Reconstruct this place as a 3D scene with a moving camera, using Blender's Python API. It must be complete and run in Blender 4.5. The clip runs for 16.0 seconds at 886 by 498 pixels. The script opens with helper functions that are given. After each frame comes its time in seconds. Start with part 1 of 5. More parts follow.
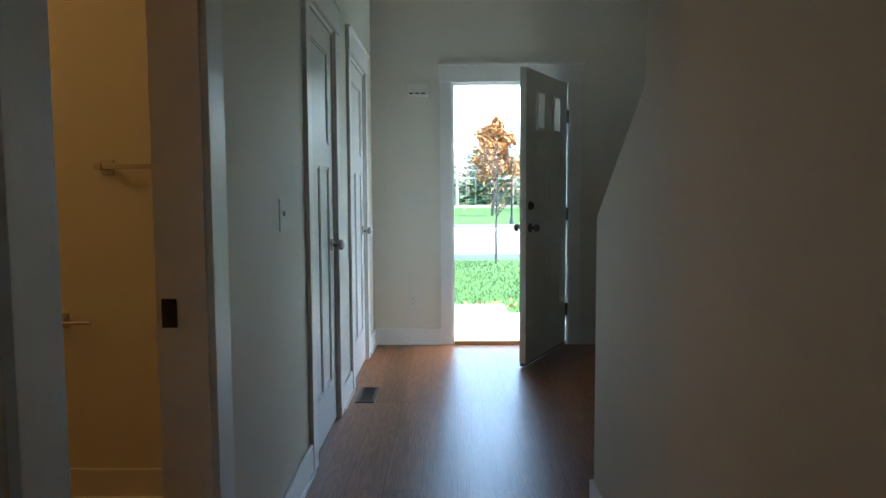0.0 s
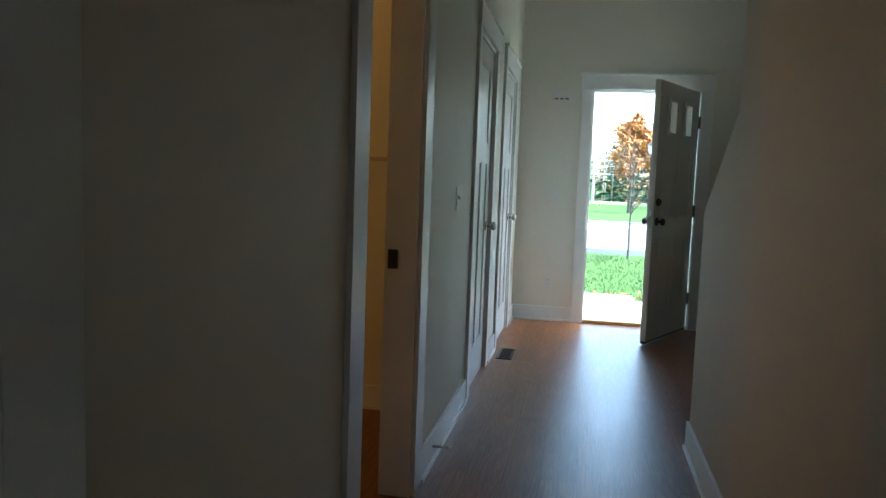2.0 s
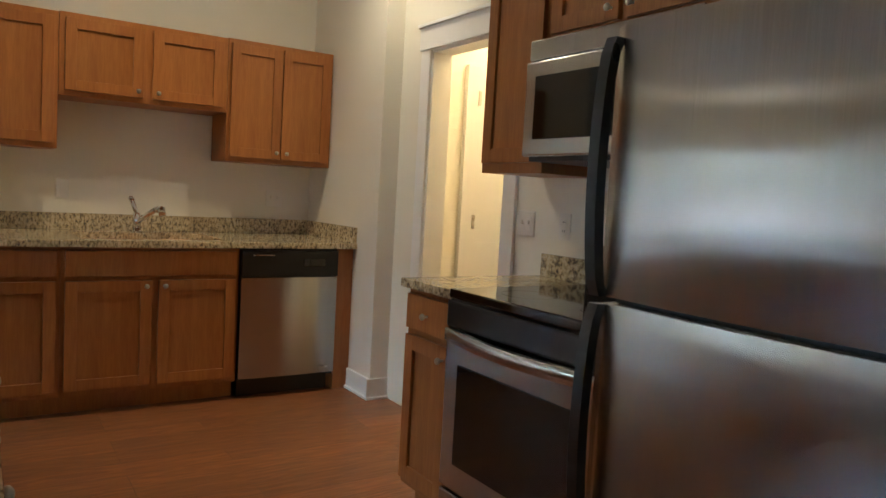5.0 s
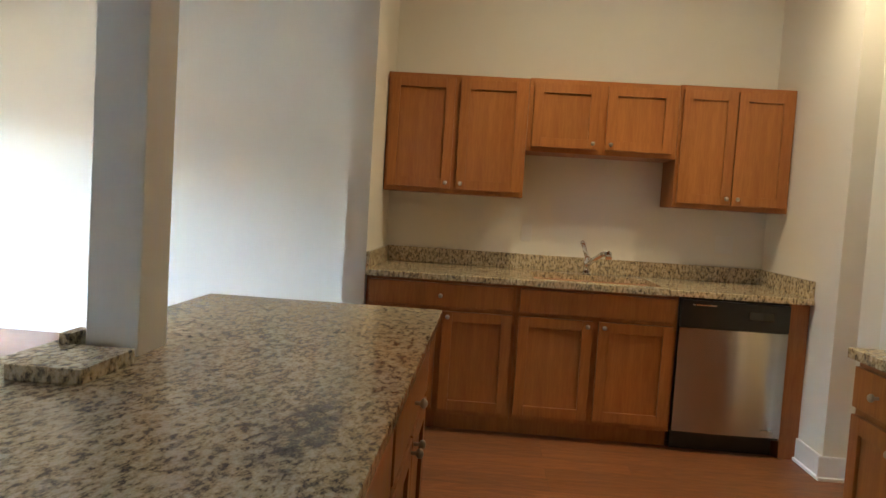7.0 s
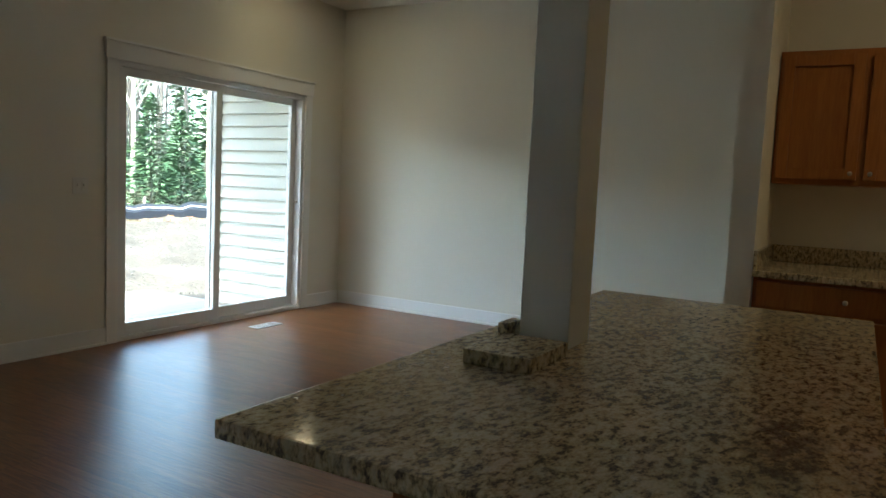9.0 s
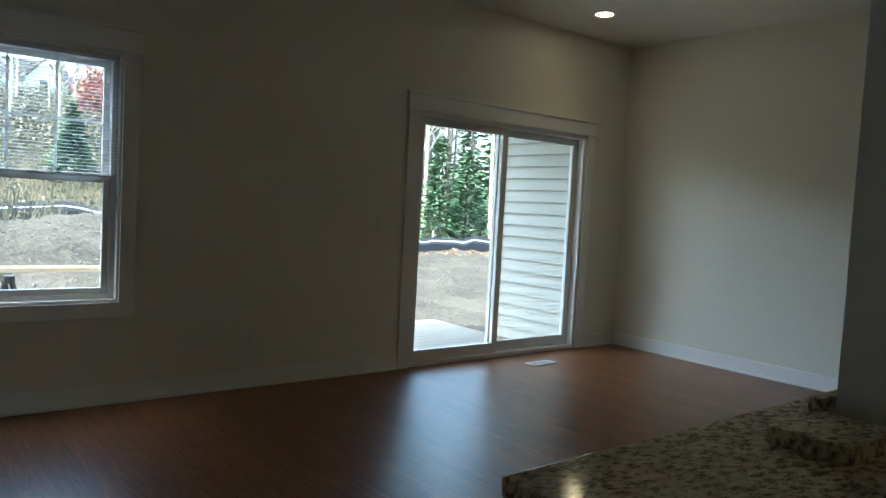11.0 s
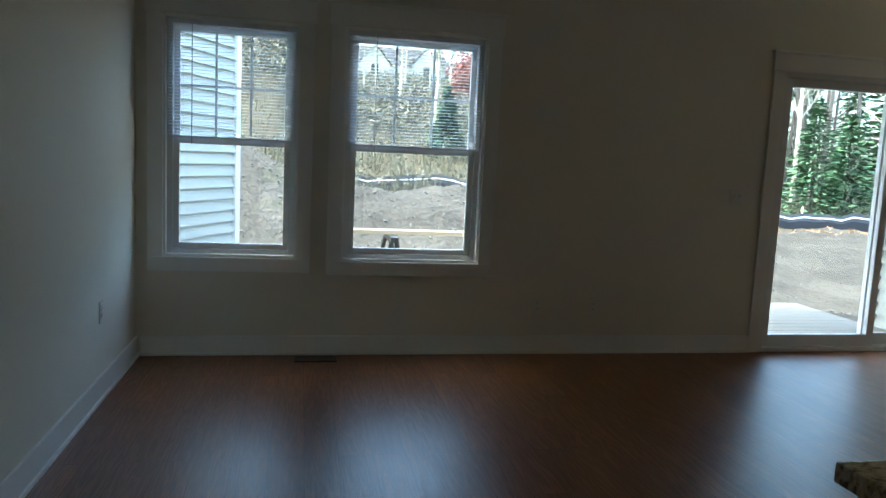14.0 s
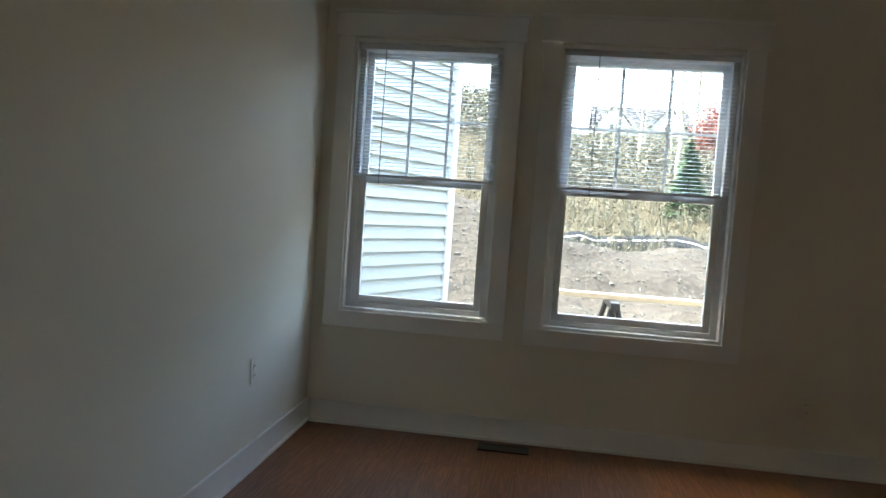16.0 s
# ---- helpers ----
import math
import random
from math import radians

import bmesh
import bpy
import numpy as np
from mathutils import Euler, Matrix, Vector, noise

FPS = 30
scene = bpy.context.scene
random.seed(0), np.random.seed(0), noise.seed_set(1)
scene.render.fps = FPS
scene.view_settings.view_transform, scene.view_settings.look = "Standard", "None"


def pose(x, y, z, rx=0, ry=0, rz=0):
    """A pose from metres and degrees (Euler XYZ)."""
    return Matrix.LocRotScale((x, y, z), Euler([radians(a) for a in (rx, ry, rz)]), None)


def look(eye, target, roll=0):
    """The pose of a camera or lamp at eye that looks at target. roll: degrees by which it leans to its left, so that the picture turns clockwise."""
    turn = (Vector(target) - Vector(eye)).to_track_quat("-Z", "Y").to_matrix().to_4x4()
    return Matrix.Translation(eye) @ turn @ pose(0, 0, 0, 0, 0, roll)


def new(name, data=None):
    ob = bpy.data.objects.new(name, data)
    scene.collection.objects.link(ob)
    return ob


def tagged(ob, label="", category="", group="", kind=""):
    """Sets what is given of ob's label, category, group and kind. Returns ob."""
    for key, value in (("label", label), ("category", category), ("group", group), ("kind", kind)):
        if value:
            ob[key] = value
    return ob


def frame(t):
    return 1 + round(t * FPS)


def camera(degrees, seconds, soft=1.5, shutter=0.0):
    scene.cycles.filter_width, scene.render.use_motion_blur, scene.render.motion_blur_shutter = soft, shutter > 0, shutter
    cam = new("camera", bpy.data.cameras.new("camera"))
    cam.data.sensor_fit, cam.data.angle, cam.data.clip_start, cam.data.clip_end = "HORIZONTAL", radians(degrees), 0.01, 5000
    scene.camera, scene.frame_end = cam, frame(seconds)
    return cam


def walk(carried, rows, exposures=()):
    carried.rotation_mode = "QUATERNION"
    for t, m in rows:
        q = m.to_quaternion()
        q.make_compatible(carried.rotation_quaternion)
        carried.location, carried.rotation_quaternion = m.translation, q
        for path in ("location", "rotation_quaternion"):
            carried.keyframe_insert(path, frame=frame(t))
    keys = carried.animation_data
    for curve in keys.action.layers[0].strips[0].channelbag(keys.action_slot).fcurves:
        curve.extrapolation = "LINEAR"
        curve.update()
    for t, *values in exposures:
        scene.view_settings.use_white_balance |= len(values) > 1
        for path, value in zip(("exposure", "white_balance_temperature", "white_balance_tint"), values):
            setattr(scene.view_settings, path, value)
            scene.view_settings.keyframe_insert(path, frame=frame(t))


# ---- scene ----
cam = camera(63.0, 16.0)
PATH = [
    (0, (0.123, -0.417, 1.213), (0.105, 1.576, 1.053), -0.3),
    (0.5, (0.116, -0.615, 1.214), (0.114, 1.377, 1.032), 0.2),
    (1, (0.189, -0.801, 1.207), (-0.126, 1.167, 1.033), 0.2),
    (1.5, (0.186, -1.011, 1.207), (-0.297, 0.919, 1.006), 1.2),
    (2, (0.119, -1.252, 1.211), (-0.257, 0.703, 1.024), 2.1),
    (2.5, (0.105, -1.508, 1.21), (-0.502, 0.39, 1.04), 1.8),
    (3, (-0.011, -1.703, 1.204), (-0.908, 0.076, 1.028), 1.4),
    (3.5, (-0.172, -1.812, 1.245), (-1.269, -0.147, 1.091), 1.0),
    (4, (-0.261, -1.859, 1.249), (-1.592, -0.372, 1.12), 2.2),
    (4.2, (-0.275, -1.878, 1.25), (-1.691, -0.471, 1.13), 2.5),
    (6.3, (-0.345, -1.54, 1.262), (-2.295, -1.12, 1.105), 3.2),
    (6.5, (-0.355, -1.56, 1.262), (-2.330, -1.285, 1.132), 3.3),
    (7, (-0.265, -1.592, 1.314), (-2.258, -1.712, 1.195), 3.6),
    (7.5, (-0.2, -1.557, 1.318), (-2.148, -1.993, 1.191), 3.0),
    (8, (-0.214, -1.648, 1.304), (-2.09, -2.326, 1.164), 2.8),
    (8.5, (-0.243, -1.711, 1.292), (-2.047, -2.561, 1.137), 2.6),
    (9, (-0.264, -1.805, 1.298), (-1.991, -2.797, 1.12), 2.7),
    (9.5, (-0.316, -1.881, 1.286), (-1.956, -3.015, 1.144), 2.8),
    (10, (-0.319, -1.873, 1.295), (-1.758, -3.256, 1.152), 2.7),
    (12.5, (-0.147, -1.818, 1.38), (-1.248, -3.484, 1.259), 3.1),
    (13, (-0.144, -1.872, 1.329), (-1.065, -3.642, 1.197), 2.9),
    (13.5, (-0.235, -1.768, 1.309), (-0.922, -3.639, 1.160), 2.6),
    (14, (-0.267, -1.766, 1.327), (-0.654, -3.713, 1.086), 2.7),
    (14.5, (-0.186, -1.959, 1.287), (-0.439, -3.931, 1.071), 3.2),
    (15, (-0.274, -2.18, 1.243), (-0.322, -4.168, 1.036), 2.7),
    (15.5, (-0.364, -2.387, 1.234), (-0.163, -4.368, 1.047), 2.8),
    (16, (-0.467, -2.651, 1.251), (-0.215, -4.632, 1.138), 4.0),
]
EXPOSURES = [
    (0.0, 3.75, 5600, -2), (2.0, 3.75, 5700, -4), (3.0, 4.3, 5200, -2), (3.5, 5.25, 5100, 0), (4.2, 5.75, 5500, 3), (6.3, 6.4, 5900, 3),
    (7.5, 6.15, 6200, 3), (8.0, 5.65, 6300, 2), (8.5, 5.05, 6400, -2), (9.0, 4.55, 6300, -6), (9.5, 4.15, 6250, -8), (10.0, 4.0, 6150, -8),
    (12.5, 3.75, 5800, -6), (14.0, 3.8, 5900, -7), (15.0, 4.1, 6500, -2), (16.0, 4.2, 6700, 0),
]
walk(cam, [(t, look(eye, target, roll)) for t, eye, target, roll in PATH], EXPOSURES)

# ---------- world and exposure ----------
world = bpy.data.worlds.new("world")
scene.world = world
world.use_nodes = True
wn = world.node_tree.nodes
sky = wn.new("ShaderNodeTexSky")
sky.sky_type, sky.sun_disc = "NISHITA", False
sky.sun_elevation, sky.sun_rotation = radians(60), radians(89)
sky.air_density, sky.dust_density = 1.0, 4.0
wn["Background"].inputs["Strength"].default_value = 0.15
world.node_tree.links.new(sky.outputs[0], wn["Background"].inputs["Color"])

sun = new("sun", bpy.data.lights.new("sun", "SUN"))
sun.data.energy, sun.data.angle, sun.data.color = 1.1, radians(14), (1.0, 0.97, 0.93)
sun.matrix_world = look((math.sin(radians(89)) * 10, math.cos(radians(89)) * 10, 17.3), (0, 0, 0))

# ---------- plan ----------
H = 3.03
XW, XA, XE = -6.33, -5.185, 1.706      # living west wall, kitchen alcove back, entry east wall
XL = 0.752                             # living room east wall
YS, YN, YK = -6.572, 5.238, 0.36        # south wall, front wall, kitchen north wall
HX = -0.48                             # hall's west wall, east face
KX = 0.66                             # stair wall, west face
CT = 0.925                             # counter height


# ---------- materials ----------
def mat(name, colour, rough=0.6, metal=0.0):
    m = bpy.data.materials.new(name)
    m.use_nodes = True
    b = m.node_tree.nodes["Principled BSDF"]
    b.inputs["Base Color"].default_value = (*colour, 1)
    b.inputs["Roughness"].default_value = rough
    b.inputs["Metallic"].default_value = metal
    return m


def node(m, kind, **values):
    n = m.node_tree.nodes.new(kind)
    for k, v in values.items():
        n.inputs[k.replace("_", " ")].default_value = v
    return n


def link(m, a, b):
    m.node_tree.links.new(a, b)


def coords(m, scale=(1, 1, 1), rot=(0, 0, 0), kind="Object"):
    tc = node(m, "ShaderNodeTexCoord")
    mp = node(m, "ShaderNodeMapping", Scale=scale, Rotation=rot)
    link(m, tc.outputs[kind], mp.inputs["Vector"])
    return mp.outputs[0]


def noise_tex(m, vec, scale, detail=4.0, rough=0.5):
    n = node(m, "ShaderNodeTexNoise", Scale=scale, Detail=detail, Roughness=rough)
    link(m, vec, n.inputs["Vector"])
    return n.outputs["Fac"]


def ramp(m, fac, stops):
    r = node(m, "ShaderNodeValToRGB")
    e = r.color_ramp.elements
    while len(e) < len(stops):
        e.new(0.5)
    for i, (p, c) in enumerate(stops):
        e[i].position, e[i].color = p, (*c, 1) if len(c) == 3 else c
    link(m, fac, r.inputs["Fac"])
    return r.outputs["Color"]


def bump(m, fac, strength, distance=0.01):
    b = node(m, "ShaderNodeBump", Strength=strength, Distance=distance)
    link(m, fac, b.inputs["Height"])
    link(m, b.outputs[0], m.node_tree.nodes["Principled BSDF"].inputs["Normal"])


def setin(m, socket, out):
    link(m, out, m.node_tree.nodes["Principled BSDF"].inputs[socket])


def mix(m, fac, a, b, mode="MIX"):
    x = m.node_tree.nodes.new("ShaderNodeMix")
    x.data_type, x.blend_type = "RGBA", mode
    for s, v in ((x.inputs[0], fac), (x.inputs[6], a), (x.inputs[7], b)):
        if isinstance(v, (int, float)):
            s.default_value = v
        elif isinstance(v, tuple):
            s.default_value = (*v, 1)
        else:
            link(m, v, s)
    return x.outputs[2]


def rgbs(c, k):
    return tuple(v * k for v in c)


def varied(name, colour, rough=0.6, metal=0.0, big=0.7, small=60.0, amount=0.06, relief=0.15, world_space=False):
    """A surface whose colour and gloss vary at two scales, with fine relief."""
    m = mat(name, colour, rough, metal)
    v = coords(m)
    n1, n2 = noise_tex(m, v, big, 3), noise_tex(m, v, small, 3)
    c1 = ramp(m, n1, [(0.3, rgbs(colour, 1 - amount)), (0.7, rgbs(colour, 1 + amount * 0.6))])
    c2 = mix(m, 0.35, c1, ramp(m, n2, [(0.35, rgbs(colour, 1 - amount)), (0.65, colour)]))
    setin(m, "Base Color", c2)
    r = node(m, "ShaderNodeMapRange", To_Min=max(0.02, rough - 0.08), To_Max=min(1, rough + 0.08))
    link(m, n1, r.inputs["Value"])
    setin(m, "Roughness", r.outputs[0])
    bump(m, n2, relief, 0.002)
    return m


WALL = varied("wall_paint", (0.80, 0.765, 0.665), 0.62, 0, 0.9, 260, 0.035, 0.12)
CEIL = varied("ceiling_paint", (0.78, 0.76, 0.72), 0.8, 0, 1.2, 180, 0.03, 0.2)
TRIM = varied("trim_paint", (0.86, 0.85, 0.82), 0.38, 0, 1.5, 90, 0.03, 0.04)
PLATE = varied("plate_plastic", (0.78, 0.76, 0.7), 0.35, 0, 3, 90, 0.02, 0.02)
DOORW = varied("door_paint", (0.75, 0.75, 0.74), 0.35, 0, 1.5, 120, 0.03, 0.08)
STEELDOOR = varied("front_door_paint", (0.66, 0.63, 0.56), 0.42, 0, 1.5, 120, 0.04, 0.05)
VINYL = varied("vinyl_white", (0.8, 0.8, 0.8), 0.32, 0, 2, 80, 0.02, 0.02)
BLACK = varied("black_plastic", (0.012, 0.012, 0.013), 0.3, 0, 4, 90, 0.2, 0.05)
DARK = varied("dark_bronze", (0.06, 0.05, 0.045), 0.35, 0.8, 4, 90, 0.2, 0.05)
CHROME = mat("chrome", (0.75, 0.75, 0.76), 0.12, 1)
NICKEL = varied("satin_nickel", (0.55, 0.52, 0.48), 0.28, 1, 5, 200, 0.05, 0.03)
BGLASS = mat("black_glass", (0.008, 0.008, 0.009), 0.06)
SOIL = varied("disturbed_soil", (0.055, 0.049, 0.041), 0.95, 0, 0.8, 7, 0.5, 1.0)
SIDING = varied("vinyl_siding", (0.42, 0.41, 0.35), 0.5, 0, 0.8, 90, 0.05, 0.15)
DECK = varied("deck_board", (0.24, 0.21, 0.165), 0.7, 0, 1.5, 40, 0.14, 0.3)
ASPHALT = varied("asphalt", (0.11, 0.11, 0.115), 0.85, 0, 0.3, 60, 0.15, 0.4)
CONCRETE = varied("concrete", (0.28, 0.275, 0.255), 0.85, 0, 0.5, 60, 0.12, 0.3)
BARK = varied("bark", (0.07, 0.062, 0.055), 0.95, 0, 1, 14, 0.35, 0.8)
BIRCH = varied("pale_bark", (0.42, 0.4, 0.30), 0.9, 0, 1, 10, 0.35, 0.6)
FENCEB = varied("silt_cloth", (0.02, 0.022, 0.03), 0.6, 0, 2, 30, 0.3, 0.3)
ROOF = varied("roof_shingle", (0.09, 0.09, 0.1), 0.9, 0, 1, 20, 0.2, 0.5)
LUMBER = varied("raw_lumber", (0.42, 0.35, 0.25), 0.7, 0, 2, 40, 0.12, 0.2)
BLIND = varied("blind_slat", (0.78, 0.8, 0.82), 0.45, 0, 3, 60, 0.03, 0.02)
TUB = mat("sink_steel", (0.6, 0.6, 0.6), 0.25, 1)

for _m in (SOIL, ASPHALT, CONCRETE):
    _m.node_tree.nodes["Principled BSDF"].inputs["Specular IOR Level"].default_value = 0.1


# foliage with variation from piece to piece
def leafy(name, a, b):
    m = mat(name, a, 0.75)
    g = node(m, "ShaderNodeNewGeometry")
    n = noise_tex(m, coords(m), 1.2, 3)
    c = mix(m, g.outputs["Random Per Island"], a, b)
    setin(m, "Base Color", mix(m, 0.4, c, ramp(m, n, [(0.35, rgbs(a, 0.6)), (0.65, rgbs(b, 1.2))])))
    return m


GRASS = leafy("grass", (0.04, 0.085, 0.02), (0.075, 0.13, 0.035))
NEEDLE = leafy("needles", (0.03, 0.07, 0.03), (0.055, 0.12, 0.045))
ORANGE = leafy("orange_leaves", (0.28, 0.1, 0.025), (0.4, 0.19, 0.06))
RED = leafy("red_leaves", (0.16, 0.04, 0.03), (0.24, 0.08, 0.045))
STRAW = leafy("dry_brush", (0.045, 0.045, 0.026), (0.11, 0.1, 0.065))
DRYLEAF = leafy("fallen_leaves", (0.3, 0.13, 0.06), (0.5, 0.28, 0.12))


def floor_material():
    m = mat("floor_planks", (0.25, 0.1, 0.05), 0.35)
    v = coords(m, rot=(0, 0, radians(90)))
    br = node(m, "ShaderNodeTexBrick", Scale=1.0, Mortar_Size=0.0012, Brick_Width=1.22, Row_Height=0.152, Bias=0.0)
    br.inputs["Color1"].default_value, br.inputs["Color2"].default_value = (0, 0, 0, 1), (1, 1, 1, 1)
    br.inputs["Mortar"].default_value = (0.5, 0.5, 0.5, 1)
    br.offset_frequency, br.offset = 3, 0.37
    link(m, v, br.inputs["Vector"])
    v2 = coords(m)
    add = node(m, "ShaderNodeVectorMath")
    sc = node(m, "ShaderNodeVectorMath")
    sc.operation = "SCALE"
    sc.inputs["Scale"].default_value = 7.3
    link(m, br.outputs["Color"], sc.inputs[0])
    link(m, v2, add.inputs[0])
    link(m, sc.outputs[0], add.inputs[1])
    mp = node(m, "ShaderNodeMapping", Scale=(1, 0.09, 1))
    link(m, add.outputs[0], mp.inputs["Vector"])
    big = noise_tex(m, mp.outputs[0], 9, 3, 0.55)
    rings = node(m, "ShaderNodeMath")
    rings.operation = "SINE"
    mul = node(m, "ShaderNodeMath")
    mul.operation = "MULTIPLY"
    mul.inputs[1].default_value = 75.0
    link(m, big, mul.inputs[0])
    link(m, mul.outputs[0], rings.inputs[0])
    mp2 = node(m, "ShaderNodeMapping", Scale=(1, 0.03, 1))
    link(m, add.outputs[0], mp2.inputs["Vector"])
    fine = noise_tex(m, mp2.outputs[0], 160, 4, 0.6)
    base = ramp(m, big, [(0.3, (0.20, 0.07, 0.019)), (0.7, (0.33, 0.13, 0.04))])
    c = mix(m, 0.36, base, ramp(m, rings.outputs[0], [(0.15, (0.08, 0.025, 0.01)), (0.6, (0.36, 0.15, 0.06))]))
    c = mix(m, 0.4, c, ramp(m, fine, [(0.38, (0.085, 0.03, 0.013)), (0.6, (0.32, 0.13, 0.055))]))
    tone = ramp(m, br.outputs["Color"], [(0, (0.80, 0.80, 0.80)), (1, (1.1, 1.08, 1.05))])
    c = mix(m, 1.0, c, tone, "MULTIPLY")
    c = mix(m, br.outputs["Fac"], c, (0.06, 0.025, 0.012))
    setin(m, "Base Color", c)
    r = node(m, "ShaderNodeMapRange", To_Min=0.22, To_Max=0.46)
    link(m, fine, r.inputs["Value"])
    setin(m, "Roughness", r.outputs[0])
    bump(m, fine, 0.5, 0.002)
    return m


def granite_material():
    m = mat("granite", (0.3, 0.25, 0.18), 0.1)
    v = coords(m)
    mp = node(m, "ShaderNodeMapping", Scale=(1, 1.7, 1), Rotation=(0, 0, radians(35)))
    link(m, v, mp.inputs["Vector"])
    n1 = noise_tex(m, mp.outputs[0], 46, 5, 0.62)
    n2 = noise_tex(m, mp.outputs[0], 105, 4, 0.65)
    n3 = noise_tex(m, mp.outputs[0], 24, 4, 0.6)
    n0 = noise_tex(m, v, 5, 3, 0.55)
    c = ramp(m, n1, [(0.38, (0.11, 0.095, 0.08)), (0.435, (0.36, 0.28, 0.17)), (0.49, (0.62, 0.49, 0.29)), (0.6, (0.78, 0.68, 0.48))])
    dark = ramp(m, n3, [(0.57, (0, 0, 0)), (0.65, (0.75, 0.75, 0.75))])
    c = mix(m, dark, c, ramp(m, n2, [(0.38, (0.05, 0.048, 0.05)), (0.62, (0.34, 0.29, 0.22))]))
    c = mix(m, 0.22, c, ramp(m, n2, [(0.42, (0.05, 0.045, 0.045)), (0.58, (0.52, 0.42, 0.26))]))
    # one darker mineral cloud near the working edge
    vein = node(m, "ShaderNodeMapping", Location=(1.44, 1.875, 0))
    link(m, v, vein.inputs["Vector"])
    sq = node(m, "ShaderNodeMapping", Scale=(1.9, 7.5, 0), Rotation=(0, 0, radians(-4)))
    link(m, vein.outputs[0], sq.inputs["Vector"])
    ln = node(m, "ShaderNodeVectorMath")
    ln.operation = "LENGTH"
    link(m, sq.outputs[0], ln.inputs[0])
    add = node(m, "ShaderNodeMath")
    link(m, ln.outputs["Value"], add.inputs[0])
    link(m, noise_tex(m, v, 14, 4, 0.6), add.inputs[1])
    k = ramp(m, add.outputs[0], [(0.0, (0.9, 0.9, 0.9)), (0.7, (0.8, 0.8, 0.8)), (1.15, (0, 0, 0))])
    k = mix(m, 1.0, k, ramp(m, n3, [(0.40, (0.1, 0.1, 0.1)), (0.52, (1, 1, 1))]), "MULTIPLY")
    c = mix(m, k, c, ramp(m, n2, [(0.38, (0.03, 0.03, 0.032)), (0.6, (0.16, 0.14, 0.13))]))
    c = mix(m, ramp(m, n0, [(0.5, (0, 0, 0)), (0.75, (0.25, 0.25, 0.25))]), c, ramp(m, n1, [(0.4, (0.06, 0.055, 0.05)), (0.62, (0.3, 0.25, 0.17))]))
    setin(m, "Base Color", c)
    return m


def wood_material():
    m = mat("cabinet_wood", (0.33, 0.12, 0.04), 0.36)
    v = coords(m, scale=(1, 1, 0.07))
    n1, n2 = noise_tex(m, v, 16, 4, 0.6), noise_tex(m, v, 130, 3, 0.6)
    g = node(m, "ShaderNodeObjectInfo")
    c = ramp(m, n1, [(0.3, (0.32, 0.108, 0.024)), (0.7, (0.44, 0.172, 0.04))])
    c = mix(m, 0.3, c, ramp(m, n2, [(0.4, (0.28, 0.092, 0.02)), (0.6, (0.43, 0.165, 0.04))]))
    c = mix(m, 1.0, c, ramp(m, g.outputs["Random"], [(0, (0.92, 0.92, 0.92)), (1, (1.05, 1.05, 1.05))]), "MULTIPLY")
    setin(m, "Base Color", c)
    r = node(m, "ShaderNodeMapRange", To_Min=0.3, To_Max=0.45)
    link(m, n1, r.inputs["Value"])
    setin(m, "Roughness", r.outputs[0])
    bump(m, n2, 0.06, 0.001)
    return m


def steel_material(name, turn=0.0, along=(1, 1, 0.015)):
    """Brushed steel: reflections spread across the grain (turn 0: upright grain, 0.25: level grain)."""
    m = mat(name, (0.56, 0.54, 0.52), 0.24, 1)
    n = noise_tex(m, coords(m, scale=along), 260, 3, 0.6)
    setin(m, "Base Color", ramp(m, n, [(0.3, (0.38, 0.365, 0.35)), (0.7, (0.45, 0.435, 0.42))]))
    r = node(m, "ShaderNodeMapRange", To_Min=0.2, To_Max=0.27)
    link(m, n, r.inputs["Value"])
    setin(m, "Roughness", r.outputs[0])
    t = node(m, "ShaderNodeTangent")
    t.direction_type, t.axis = "RADIAL", "Z"
    setin(m, "Tangent", t.outputs[0])
    m.node_tree.nodes["Principled BSDF"].inputs["Anisotropic"].default_value = 1.0
    m.node_tree.nodes["Principled BSDF"].inputs["Anisotropic Rotation"].default_value = turn
    return m


def glass_material(name, tint=(0.97, 0.98, 0.98)):
    """Thin clear glass: see-through, with a mirror gloss that grows towards grazing angles."""
    m = bpy.data.materials.new(name)
    m.use_nodes = True
    t = m.node_tree
    t.nodes.remove(t.nodes["Principled BSDF"])
    tr, gl, lw, mx = (t.nodes.new("ShaderNode" + k) for k in ("BsdfTransparent", "BsdfGlossy", "LayerWeight", "MixShader"))
    tr.inputs["Color"].default_value = (*tint, 1)
    gl.inputs["Roughness"].default_value = 0.0
    lw.inputs["Blend"].default_value = 0.5
    pw, sc = node(m, "ShaderNodeMath"), node(m, "ShaderNodeMath")
    pw.operation, pw.inputs[1].default_value = "POWER", 5.0
    sc.operation, sc.inputs[1].default_value, sc.inputs[2].default_value = "MULTIPLY_ADD", 0.9, 0.035
    for a, b in ((lw.outputs["Facing"], pw.inputs[0]), (pw.outputs[0], sc.inputs[0]), (sc.outputs[0], mx.inputs[0]), (tr.outputs[0], mx.inputs[1]), (gl.outputs[0], mx.inputs[2]), (mx.outputs[0], t.nodes["Material Output"].inputs[0])):
        t.links.new(a, b)
    return m


def glow(name, colour, strength):
    m = mat(name, colour)
    b = m.node_tree.nodes["Principled BSDF"]
    b.inputs["Emission Color"].default_value, b.inputs["Emission Strength"].default_value = (*colour, 1), strength
    return m


